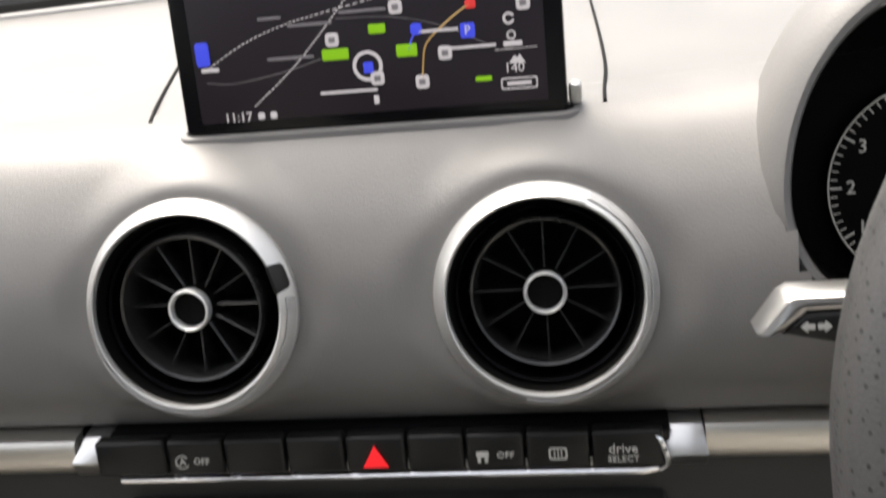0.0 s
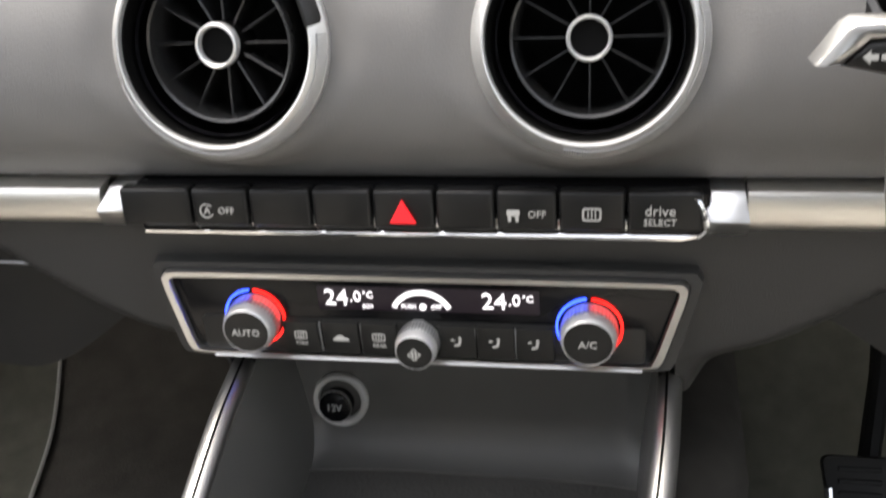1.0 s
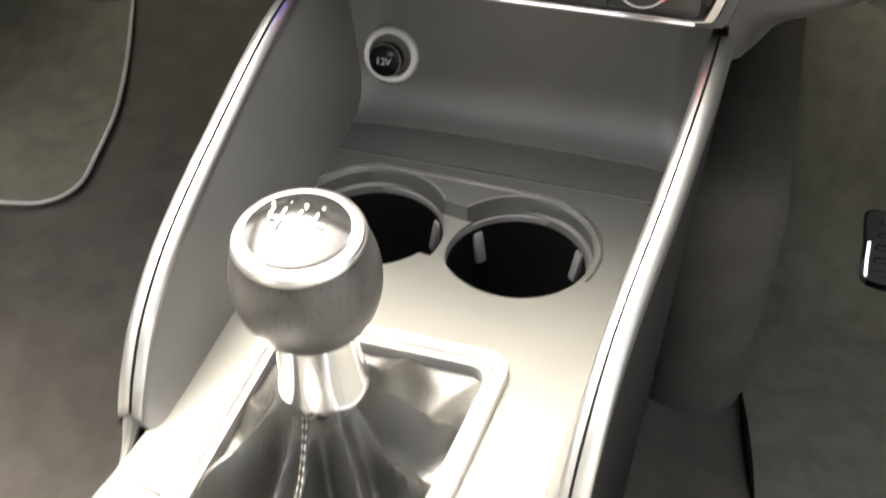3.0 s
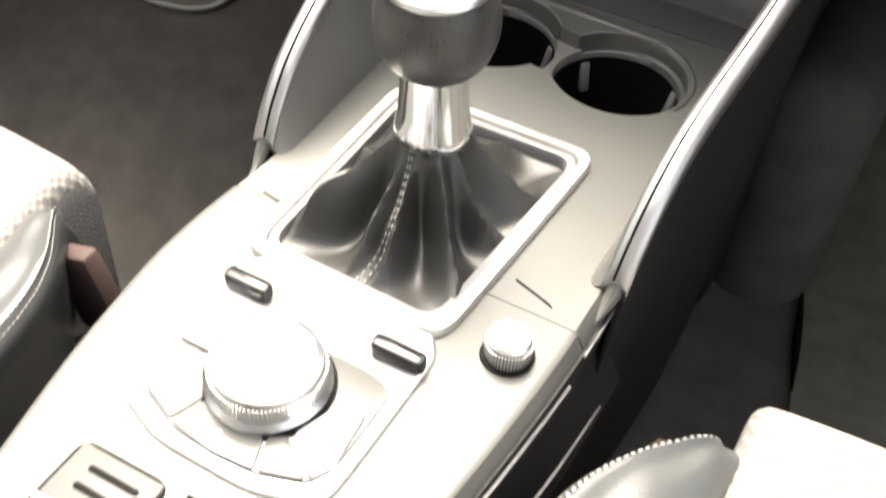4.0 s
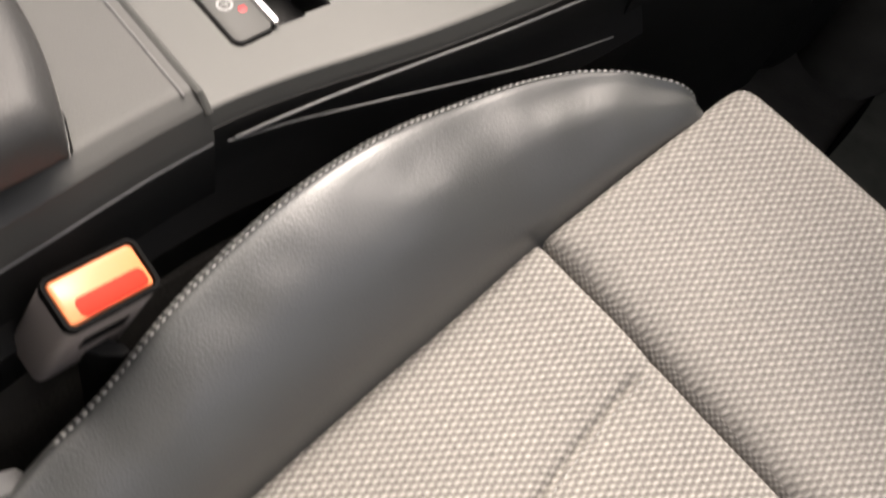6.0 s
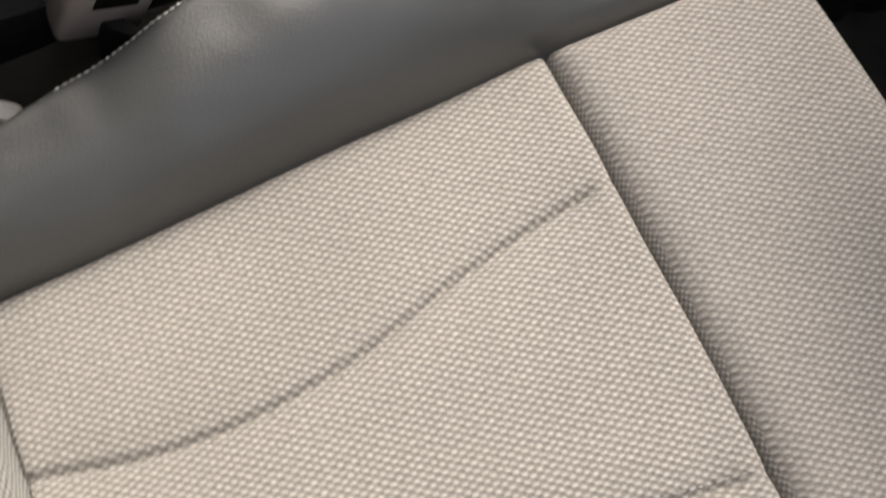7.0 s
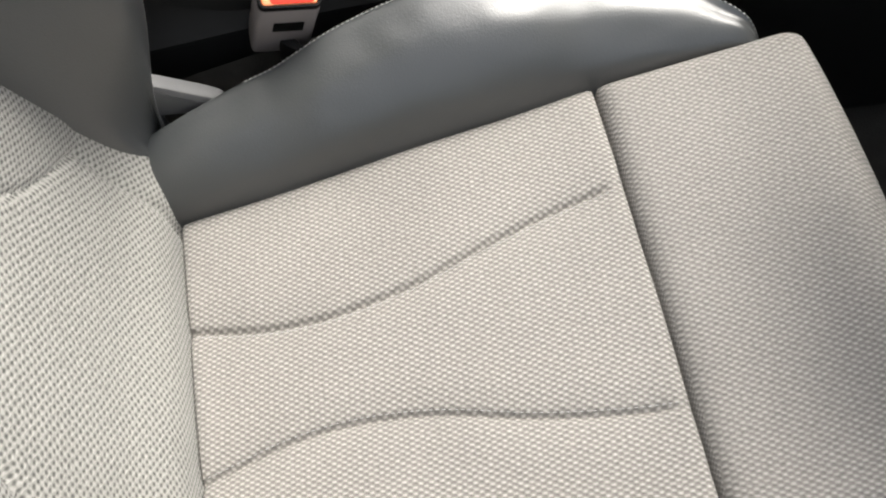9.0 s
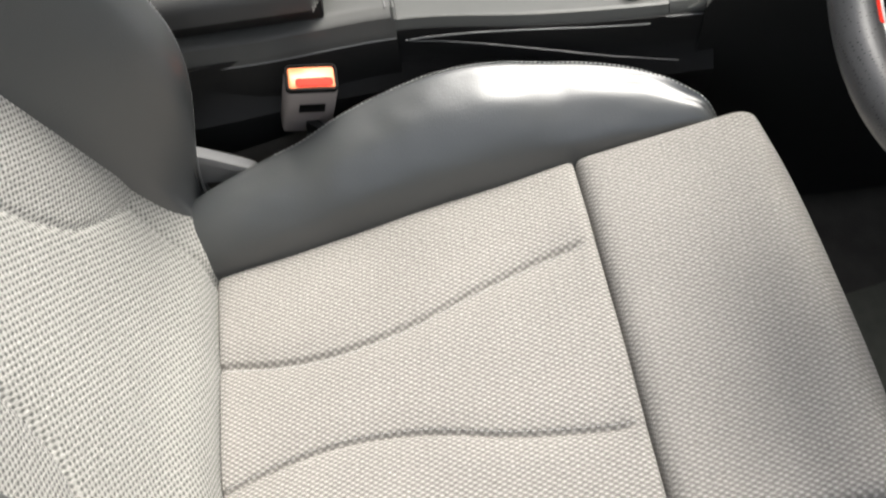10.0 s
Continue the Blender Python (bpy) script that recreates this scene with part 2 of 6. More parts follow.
# Red lightened to orange: the button's pale reflection is put into the colour.
REDBUTTON = grained("red_button_with_glare", (0.90, 0.27, 0.11), 0.25, 60, 0.0, vary=0.1)
PLAINRED = grained("plain_red", (0.78, 0.035, 0.018), 0.6, 60, 0.0, spec=0.15)
ASPHALT = grained("asphalt", (0.16, 0.16, 0.155), 0.9, 60, 0.5, cells=False)
BODYPAINT = grained("dark_body_paint", (0.03, 0.03, 0.035), 0.25, 60, 0.0)
# Near-black for black parts; in wells and gaps it also paints in the shade.
BLACKSHADE = grained("black_and_recess_shade", (0.003, 0.003, 0.003), 0.6, 900, 0.2, spec=0.08)


# ---- building helpers ----
def finish(bm, smooth=True, angle=35):
    me = bpy.data.meshes.new("part")
    bmesh.ops.recalc_face_normals(bm, faces=bm.faces)
    bm.to_mesh(me)
    bm.free()
    if smooth:
        me.shade_smooth()
        me.set_sharp_from_angle(angle=radians(angle))
    return me


def root(name, at, label, category, group="", kind=""):
    ob = new(name)
    ob.empty_display_size = 0.02
    ob.matrix_basis = at if isinstance(at, Matrix) else Matrix.Translation(at)
    return tagged(ob, label, category, group, kind)


def part(name, bm, material, parent=None, label="", m=None, smooth=True, angle=35):
    """Links bm (in world places, or in the frame m) as one mesh under a thing or a part."""
    if m is not None:
        bm.transform(m)
    me = bm if isinstance(bm, bpy.types.Mesh) else finish(bm, smooth, angle)
    me.name = name
    if not me.materials:
        me.materials.append(material)
    ob = new(name, me)
    if parent is not None:
        ob.parent = parent
        top = parent
        while top.parent:
            top = top.parent
        ob.matrix_parent_inverse = top.matrix_basis.inverted()
        if parent is not top:
            ob.matrix_parent_inverse = Matrix.Identity(4)
    return tagged(ob, label, kind="stuff" if name.endswith(("stitching", "knurling", "thread")) else "")


def rbox(sx, sy, sz, r=0.002, seg=2, at=(0, 0, 0)):
    bm = bmesh.new()
    bmesh.ops.create_cube(bm, size=1)
    bmesh.ops.scale(bm, vec=(sx, sy, sz), verts=bm.verts)
    if r > 0:
        bmesh.ops.bevel(bm, geom=bm.edges[:], offset=min(r, 0.49 * min(sx, sy, sz)), segments=seg, profile=0.5, affect="EDGES")
    bmesh.ops.translate(bm, vec=at, verts=bm.verts)
    return bm


def box_between(x0, x1, y0, y1, z0, z1, r=0.002, seg=2):
    return rbox(x1 - x0, y1 - y0, z1 - z0, r, seg, ((x0 + x1) / 2, (y0 + y1) / 2, (z0 + z1) / 2))


def rrect(w, h, r, n=6, cx=0.0, cy=0.0):
    out = []
    for k, (sx, sy) in enumerate(((1, 1), (-1, 1), (-1, -1), (1, -1))):
        for i in range(n + 1):
            a = math.pi / 2 * (k + i / n)
            out.append((cx + sx * (w / 2 - r) + r * math.cos(a), cy + sy * (h / 2 - r) + r * math.sin(a)))
    return out


def plate(outline, z0, z1, bevel=0.001, bm=None):
    """A flat plate of that outline between two heights, its upper edge rounded."""
    bm = bm or bmesh.new()
    n = len(outline)
    area = sum(outline[i][0] * outline[(i + 1) % n][1] - outline[(i + 1) % n][0] * outline[i][1] for i in range(n))
    pts = outline if area > 0 else outline[::-1]
    cx, cy = sum(p[0] for p in pts) / n, sum(p[1] for p in pts) / n
    normals = []
    for i in range(n):
        ax, ay = pts[i - 1]
        bx, by = pts[(i + 1) % n]
        tx, ty = bx - ax, by - ay
        l = math.hypot(tx, ty) or 1
        normals.append((ty / l, -tx / l))
    rings = []
    for inset, z in ((0, z0), (0, z1 - bevel), (0.3 * bevel, z1 - 0.3 * bevel), (bevel, z1)):
        rings.append([bm.verts.new((p[0] - nn[0] * inset, p[1] - nn[1] * inset, z)) for p, nn in zip(pts, normals)])
    for a, b in zip(rings, rings[1:]):
        for i in range(n):
            bm.faces.new((a[i], a[(i + 1) % n], b[(i + 1) % n], b[i]))
    bm.faces.new(rings[-1])
    bm.faces.new(rings[0][::-1])
    return bm


def frame_plate(outer, inner, z0, z1, bevel=0.0012):
    """A frame between two outlines of as many points."""
    bm = bmesh.new()
    n = len(outer)
    rings = []
    for w, z in ((0, z0), (0, z1 - bevel), (0.12, z1), (0.88, z1), (1, z1 - bevel), (1, z0)):
        rings.append([bm.verts.new((o[0] + (i[0] - o[0]) * w, o[1] + (i[1] - o[1]) * w, z)) for o, i in zip(outer, inner)])
    rings.append(rings[0])
    for a, b in zip(rings, rings[1:]):
        for i in range(n):
            bm.faces.new((a[i], a[(i + 1) % n], b[(i + 1) % n], b[i]))
    return bm


def lathe(profile, n=48, closed=False):
    """Turns a profile of (radius, height) round z."""
    bm = bmesh.new()
    rings = []
    for r, z in profile:
        if r < 1e-6:
            rings.append([bm.verts.new((0, 0, z))] * n)
        else:
            rings.append([bm.verts.new((r * math.cos(2 * math.pi * i / n), r * math.sin(2 * math.pi * i / n), z)) for i in range(n)])
    if closed:
        rings.append(rings[0])
    for a, b in zip(rings, rings[1:]):
        for i in range(n):
            j = (i + 1) % n
            vs = []
            for v in (a[i], a[j], b[j], b[i]):
                if v not in vs:
                    vs.append(v)
            if len(vs) > 2:
                bm.faces.new(vs)
    return bm


def arc_plate(r0, r1, a0, a1, z0, z1, n=24, cx=0.0, cy=0.0, bm=None):
    bm = bm or bmesh.new()
    secs = []
    for i in range(n + 1):
        a = radians(a0 + (a1 - a0) * i / n)
        c, s = math.cos(a), math.sin(a)
        secs.append([bm.verts.new((cx + r * c, cy + r * s, z)) for r, z in ((r0, z0), (r1, z0), (r1, z1), (r0, z1))])
    for a, b in zip(secs, secs[1:]):
        for k in range(4):
            bm.faces.new((a[k], b[k], b[(k + 1) % 4], a[(k + 1) % 4]))
    bm.faces.new(secs[0][::-1])
    bm.faces.new(secs[-1])
    return bm


def sweep(path, radius, n=10, closed=False, flat=1.0):
    """A round bar along a path; radius a number or a function of 0..1."""
    bm = bmesh.new()
    pts = [Vector(p) for p in path]
    rings, side = [], None
    for i, p in enumerate(pts):
        a = pts[i - 1] if (i or closed) else p
        b = pts[(i + 1) % len(pts)] if (i < len(pts) - 1 or closed) else p
        t = (b - a).normalized()
        if side is None:
            side = t.orthogonal().normalized()
        side = (side - t * side.dot(t)).normalized()
        up = t.cross(side)
        r = radius(i / (len(pts) - 1)) if callable(radius) else radius
        rings.append([bm.verts.new(p + side * r * math.cos(2 * math.pi * k / n) + up * r * flat * math.sin(2 * math.pi * k / n)) for k in range(n)])
    for a, b in list(zip(rings, rings[1:])) + ([(rings[-1], rings[0])] if closed else []):
        for k in range(n):
            bm.faces.new((a[k], a[(k + 1) % n], b[(k + 1) % n], b[k]))
    if not closed:
        bm.faces.new(rings[0][::-1])
        bm.faces.new(rings[-1])
    return bm


def spline(points, n=40):
    """A smooth curve through the points, n pieces."""
    p = [Vector(q) for q in points]
    out, m = [], len(p) - 1
    for i in range(n + 1):
        s = m * i / n
        k = min(int(s), m - 1)
        f = s - k
        a, b, c, d = p[max(k - 1, 0)], p[k], p[k + 1], p[min(k + 2, m)]
        out.append(0.5 * ((2 * b) + (c - a) * f + (2 * a - 5 * b + 4 * c - d) * f * f + (3 * b - a - 3 * c + d) * f ** 3))
    return out


def along(pairs, x):
    """The value at x of a line of (x, value) pairs."""
    xs, ys = zip(*sorted(pairs))
    return float(np.interp(x, xs, ys))


def smooth_along(pairs, x):
    xs, ys = zip(*sorted(pairs))
    if x <= xs[0]:
        return ys[0]
    if x >= xs[-1]:
        return ys[-1]
    for k in range(len(xs) - 1):
        if x <= xs[k + 1]:
            break
    f = (x - xs[k]) / (xs[k + 1] - xs[k])
    m0 = (ys[k + 1] - ys[max(k - 1, 0)]) / (xs[k + 1] - xs[max(k - 1, 0)])
    k2 = min(k + 2, len(xs) - 1)
    m1 = (ys[k2] - ys[k]) / (xs[k2] - xs[k])
    h = xs[k + 1] - xs[k]
    return (2 * f ** 3 - 3 * f * f + 1) * ys[k] + (f ** 3 - 2 * f * f + f) * h * m0 + (3 * f * f - 2 * f ** 3) * ys[k + 1] + (f ** 3 - f * f) * h * m1


def sstep(a, b, x):
    t = min(1, max(0, (x - a) / (b - a)))
    return t * t * (3 - 2 * t)


def sheet(nu, nv, f, uvf=None, back=None, hole=None):
    """A surface f(u, v) over 0..1 x 0..1 with UVs in metres; back: (dx, dy, dz) gives it that thickness."""
    bm = bmesh.new()
    uvl = bm.loops.layers.uv.new("UVMap")
    uvs = {}

    def lay(shift):
        rows = []
        for j in range(nv + 1):
            row = []
            for i in range(nu + 1):
                p = f(i / nu, j / nv)
                v = bm.verts.new((p[0] + shift[0], p[1] + shift[1], p[2] + shift[2]))
                uvs[v] = uvf(*p) if uvf else (p[0], p[1])
                row.append(v)
            rows.append(row)
        return rows

    g = lay((0, 0, 0))
    gone = set()
    for j in range(nv if hole else 0):
        for i in range(nu):
            if hole(*[sum(g[j + b][i + a].co[k] for a in (0, 1) for b in (0, 1)) / 4 for k in range(3)]):
                gone.add((i, j))
    for j in range(nv):
        for i in range(nu):
            if (i, j) in gone:
                continue
            bm.faces.new((g[j][i], g[j][i + 1], g[j + 1][i + 1], g[j + 1][i]))
    if back:
        h = lay(back)
        for j in range(nv):
            for i in range(nu):
                if (i, j) in gone:
                    continue
                bm.faces.new((h[j][i], h[j + 1][i], h[j + 1][i + 1], h[j][i + 1]))
        for j in range(nv):
            for i in (0, nu):
                bm.faces.new((g[j][i], g[j + 1][i], h[j + 1][i], h[j][i]))
        for i in range(nu):
            for j in (0, nv):
                bm.faces.new((g[j][i], h[j][i], h[j][i + 1], g[j][i + 1]))
    for face in bm.faces:
        for loop in face.loops:
            loop[uvl].uv = uvs[loop.vert]
    return bm


def pad(plan, size, top, depth, r, nu=40, nv=40):
    """An upholstered pad: plan(u, v) gives x and y, top(x, y) the height; its edges are rounded by r and fall by depth."""
    prof = [(0, depth), (0, r * 1.6), (0.03 * r, r * 0.8), (0.16 * r, r * 0.42), (0.4 * r, r * 0.16), (0.7 * r, r * 0.04), (r, 0)]

    def axis(length, n):
        low = [(i / length, d) for i, d in prof]
        inner = [(r / length + (1 - 2 * r / length) * k / n, 0) for k in range(1, n)]
        return low + inner + [(1 - i, d) for i, d in low[::-1]]

    us, vs = axis(size[0], nu), axis(size[1], nv)
    bm = bmesh.new()
    uvl = bm.loops.layers.uv.new("UVMap")
    g, uvs = [], {}
    for v, dv in vs:
        row = []
        for u, du in us:
            x, y = plan(u, v)
            drop = max(du, dv) if max(du, dv) > r else min(max(du, dv) + 0.4 * min(du, dv), r * 1.6)
            ve = bm.verts.new((x, y, top(x, y) - drop))
            uvs[ve] = (x + (du if du >= r else 0), y + (drop if dv >= r * 0.8 else 0))
            row.append(ve)
        g.append(row)
    for j in range(len(vs) - 1):
        for i in range(len(us) - 1):
            bm.faces.new((g[j][i], g[j][i + 1], g[j + 1][i + 1], g[j + 1][i]))
    rim = [g[0][i] for i in range(len(us))] + [g[j][-1] for j in range(1, len(vs))] + [g[-1][i] for i in range(len(us) - 2, -1, -1)] + [g[j][0] for j in range(len(vs) - 2, 0, -1)]
    bm.faces.new(rim[::-1])
    for face in bm.faces:
        for loop in face.loops:
            loop[uvl].uv = uvs[loop.vert]
    return bm


def stitches(path, length=0.0022, gap=0.0016, r=0.0005):
    """A row of short raised threads along a path, one mesh."""
    pts = [Vector(p) for p in path]
    bm = bmesh.new()
    run, todo = 0.0, 0.0
    for a, b in zip(pts, pts[1:]):
        d = (b - a).length
        if d < 1e-9:
            continue
        t = (b - a) / d
        s = todo
        while s < d:
            c = a + t * s
            side = t.orthogonal().normalized()
            up = t.cross(side)
            ends = []
            for q, w in ((-length / 2, 0.35), (0, 1.0), (length / 2, 0.35)):
                ends.append([bm.verts.new(c + t * q + (side * math.cos(k * math.pi / 2) + up * math.sin(k * math.pi / 2)) * r * w) for k in range(4)])
            for e, f2 in zip(ends, ends[1:]):
                for k in range(4):
                    bm.faces.new((e[k], e[(k + 1) % 4], f2[(k + 1) % 4], f2[k]))
            s += length + gap
        todo = s - d
    return bm


def words(text, size, material, parent, m, name="lettering", label="", depth=0.0002, align="CENTER"):
    cu = bpy.data.curves.new("lettering", "FONT")
    cu.body, cu.size, cu.extrude = text, size, depth
    cu.align_x, cu.align_y = align, "CENTER"
    cu.resolution_u = 2
    tmp = bpy.data.objects.new("lettering", cu)
    scene.collection.objects.link(tmp)
    me = bpy.data.meshes.new_from_object(tmp.evaluated_get(bpy.context.evaluated_depsgraph_get()))
    bpy.data.objects.remove(tmp)
    me.transform(m)
    me.materials.clear()
    return part(name, me, material, parent, label)


def facing(x, y, z, tilt=0.0):
    """A frame on a face that looks to the rear: local x to the right, y up the face, z out of it; tilt: degrees it looks up."""
    a = radians(tilt)
    ux, uy, uz = Vector((1, 0, 0)), Vector((0, math.sin(a), math.cos(a))), Vector((0, -math.cos(a), math.sin(a)))
    return Matrix(((ux.x, uy.x, uz.x, x), (ux.y, uy.y, uz.y, y), (ux.z, uy.z, uz.z, z), (0, 0, 0, 1)))


def flat(x, y, z, turn=0.0):
    return Matrix.Translation((x, y, z)) @ Matrix.Rotation(radians(turn), 4, "Z")


# ---- the setting: ground outside, floor pan, body shell and roof ----
# Unseen ground plane, added to bounce daylight up into the cabin.
tagged(part("ground", box_between(-60, 60, -60, 60, -0.42, -0.40, 0), ASPHALT, smooth=False), "unseen pale grey asphalt ground around the car, added to bounce light", "ground", kind="structure")


def floor_height(y, x=1.0):
    return 0.10 + 0.30 * sstep(0.30, 0.72, y) + (0.08 * sstep(-0.15, 0.12, y) * (1 - sstep(0.30, 0.72, y)) if x < 0 else 0)


def floor_point(u, v):
    x, y = -0.74 + 1.48 * u, -1.7 + 2.5 * v
    return x, y, floor_height(y, x) + 0.003 * noise.noise((x * 9, y * 9, 0))


tagged(part("floor", sheet(60, 90, floor_point, back=(0, 0, -0.03)), CARPET), "dark grey-brown carpeted car floor and footwells", "floor", kind="structure")
tagged(part("wall_front", box_between(-0.74, 0.74, 0.78, 0.82, 0.05, 0.80, 0.01), CARPET), "dark carpeted bulkhead ahead of the footwells", "wall", kind="structure")
# Unseen rear wall; its height sets how much light enters from behind.
tagged(part("wall_rear", box_between(-0.74, 0.74, -1.78, -1.72, 0.05, 0.92, 0.02), HARD), "unseen plain dark rear wall of the cabin, its height set to limit light", "wall", kind="structure")
# Unseen wall, added to keep low light off the dash and footwell.
tagged(part("wall_passenger_light_block", box_between(-0.80, -0.74, -0.95, 0.26, 0.0, 0.76, 0.02), HARD), "unseen plain dark wall in the passenger doorway, added to cut light", "wall", kind="structure")
# Unseen side wall, raised to the roof to block rear light.
tagged(part("wall_passenger_rear", box_between(-0.80, -0.74, -1.75, -0.95, 0.0, 1.27, 0.02), HARD), "unseen dark wall behind the passenger door, raised to block light", "wall", kind="structure")
tagged(part("wall_passenger_front", box_between(-0.80, -0.74, 0.26, 0.80, 0.0, 0.80, 0.02), HARD), "dark plastic trim ahead of the passenger door", "wall", kind="structure")
tagged(part("wall_sill", box_between(0.72, 0.80, -1.75, 0.80, -0.05, 0.16, 0.02), BODYPAINT), "dark painted sill under the open driver's door", "sill", kind="structure")
# Its unseen counterpart on the driver's side, raised likewise against rear light.
tagged(part("wall_rear_quarter", box_between(0.74, 0.80, -1.75, -1.05, 0.0, 1.27, 0.02), HARD), "unseen dark wall behind the driver's door, raised to block light", "wall", kind="structure")
# Unseen wall, added to darken the driver's footwell.
tagged(part("wall_footwell_light_block", box_between(0.72, 0.80, 0.0, 0.82, 0.0, 0.80, 0.02), HARD), "unseen dark wall ahead of the open door, added to shade the footwell", "wall", kind="structure")
# Unseen panel where the open door would be; blocks low light.
tagged(part("wall_driver_light_block", rbox(0.06, 1.0, 0.85, 0.02, 2), HARD, m=Matrix.Translation((1.22, 0.02, 0.40)) @ Matrix.Rotation(radians(62), 4, "Z")), "unseen dark panel standing for the open door, added to cut light", "wall", kind="structure")
# Unseen roof, stopped short of the front seats to admit sky light.
tagged(part("ceiling", box_between(-0.72, 0.72, -1.75, -0.68, 1.27, 1.31, 0.02), LINING), "unseen pale grey fabric roof, left open in front to let light in", "ceiling", kind="structure")
for s in (-1, 1):
    pillar = part("pillar", sweep([(s * 0.74, 0.74, 0.80), (s * 0.70, 0.30, 1.06), (s * 0.66, -0.12, 1.27), (s * 0.66, -0.42, 1.29)], 0.035, 10), LINING)
    tagged(pillar, "grey trimmed screen pillar", "pillar", kind="structure")
    post = part("pillar", sweep([(s * 0.76, -1.02, 0.10), (s * 0.74, -1.04, 0.80), (s * 0.66, -1.10, 1.28)], 0.05, 10), LINING)
    tagged(post, "grey trimmed door pillar", "pillar", kind="structure")

# ---- dashboard ----
dashboard = root("dashboard", (0, 0.1, 0.55), "dark grey soft-touch dashboard with brushed decor strips", "dashboard")
VENT_TILT = 18.0
VENTS = [(-0.0805, 0.0, 0.7202), (0.0815, 0.0, 0.7198)]
FACE = [(0.0, (0.70, 0.778)), (0.30, (0.12, 0.785)), (0.37, (0.085, 0.787)), (0.42, (0.062, 0.7865)), (0.47, (0.046, 0.7805)), (0.52, (0.031, 0.769)), (0.57, (0.0165, 0.753)),
        (0.63, (0.0040, 0.731)), (0.69, (-0.0030, 0.708)), (0.75, (-0.0045, 0.691)), (0.81, (-0.0020, 0.676)), (0.88, (0.0045, 0.662)), (0.94, (0.0105, 0.6515)), (1.0, (0.018, 0.6480))]


def dash_point(u, v):
    x = -0.72 + 1.44 * u
    y = smooth_along([(k, p[0]) for k, p in FACE], v)
    z = smooth_along([(k, p[1]) for k, p in FACE], v)
    if y < 0.1:
        for cx, cy, cz in VENTS:
            d = math.hypot(x - cx, (z - cz) / math.cos(radians(VENT_TILT)))
            k = 1 - sstep(0.053, 0.069, d)
            rest = (z - cz) * math.tan(radians(VENT_TILT)) + 0.0035
            y += (rest - y) * k * (1 - 0.45 * sstep(-0.01, -0.05, z - cz)) * (1 if z < 0.79 else 0)
    bow = sstep(0.10, 0.34, x)
    z += 0.024 * bow * sstep(0.15, 0.5, v) * (1 - sstep(0.55, 0.85, v))
    y -= 0.015 * bow * (1 - sstep(0.7, 0.9, v)) * sstep(0.3, 0.45, v)
    y += 0.10 * sstep(-0.30, -0.72, x) * sstep(0.3, 0.5, v)
    return x, y, z


part("upper_pad", sheet(300, 150, dash_point, back=(0, 0.03, -0.012), hole=lambda x, y, z: (y < 0.075 and math.hypot((x - 0.246) / 0.062, (z - 0.7535) / (0.080 if z > 0.7535 else 0.060)) < 1) or y < 0.12 and any(math.hypot(x - cx, (z - cz) / math.cos(radians(VENT_TILT))) < 0.0470 for cx, cy, cz in VENTS)), DASH, dashboard)
part("screen_gasket", box_between(-0.72, 0.72, 0.66, 0.70, 0.772, 0.800, 0.006), HARD, dashboard)
part("screen_base_strip", sweep([(-0.70, 0.40, 0.792), (-0.40, 0.452, 0.792), (-0.26, 0.480, 0.792), (0.0, 0.492, 0.792), (0.4, 0.48, 0.792)], 0.008, 8), HARD, dashboard)

# deck round the screen, with its cut line
for pts in ([(-0.1135, 0.076, 0.7874), (-0.1220, 0.105, 0.7864), (-0.1325, 0.147, 0.7852), (-0.1465, 0.209, 0.7844)],
            [(0.1122, 0.060, 0.7868), (0.1126, 0.078, 0.7872), (0.1145, 0.13, 0.7854), (0.1131, 0.21, 0.7844), (0.1088, 0.343, 0.7828)]):
    part("deck_cut_line", sweep(spline(pts, 24), 0.0010, 6), BLACKSHADE, dashboard)
deck = part("screen_deck", plate(rrect(0.194, 0.026, 0.010, 6), 0, 0.0045, 0.002), DASH, dashboard, m=flat(0.005, 0.062, 0.7812))
part("deck_slot", plate(rrect(0.186, 0.018, 0.006, 6), 0, 0.001, 0.0004), BLACKSHADE, deck, m=flat(0.005, 0.0615, 0.7858))


def strip_point(x0, x1, back):
    def f(u, v):
        x = x0 + (x1 - x0) * u
        a = math.pi * v
        taper = 1 - (0.75 * sstep(0.20, 0.26, x) if x > 0 else 0)
        return x, back(x) - 0.0055 * math.sin(a) ** 0.6, 0.6385 + 0.0098 * math.cos(a) * taper
    return f


part("decor_strip", sheet(40, 10, strip_point(-0.158, -0.70, lambda x: 0.004 + 0.10 * sstep(-0.30, -0.72, x)), back=(0, 0.01, 0)), DECOR, dashboard, "brushed aluminium decor strip")
part("decor_strip", sheet(40, 10, strip_point(0.1500, 0.235, lambda x: 0.006), back=(0, 0.01, 0)), DECOR, dashboard, "brushed aluminium decor strip")


def lower_point(u, v):
    """The lower dash: level with the controls in the middle, falling back to the knee areas at both sides."""
    x = -0.72 + 1.44 * u
    z = 0.636 - (0.185 - 0.075 * (1 - sstep(0.17, 0.32, abs(x)))) * v
    turn = 0.538 + 0.078 * sstep(0.135, 0.30, abs(x))
    y = 0.012 + 0.095 * sstep(turn + 0.020, turn - 0.034, z) * sstep(0.118, 0.150, abs(x - 0.005))
    y += 0.10 * sstep(-0.30, -0.72, x)
    if abs(x - 0.005) < 0.116 and z < 0.545:
        y += 0.085 * sstep(0.547, 0.537, z)
    return x, y, z


part("lower_pad", sheet(200, 70, lower_point, back=(0, 0.025, 0)), LOWERPAD, dashboard)
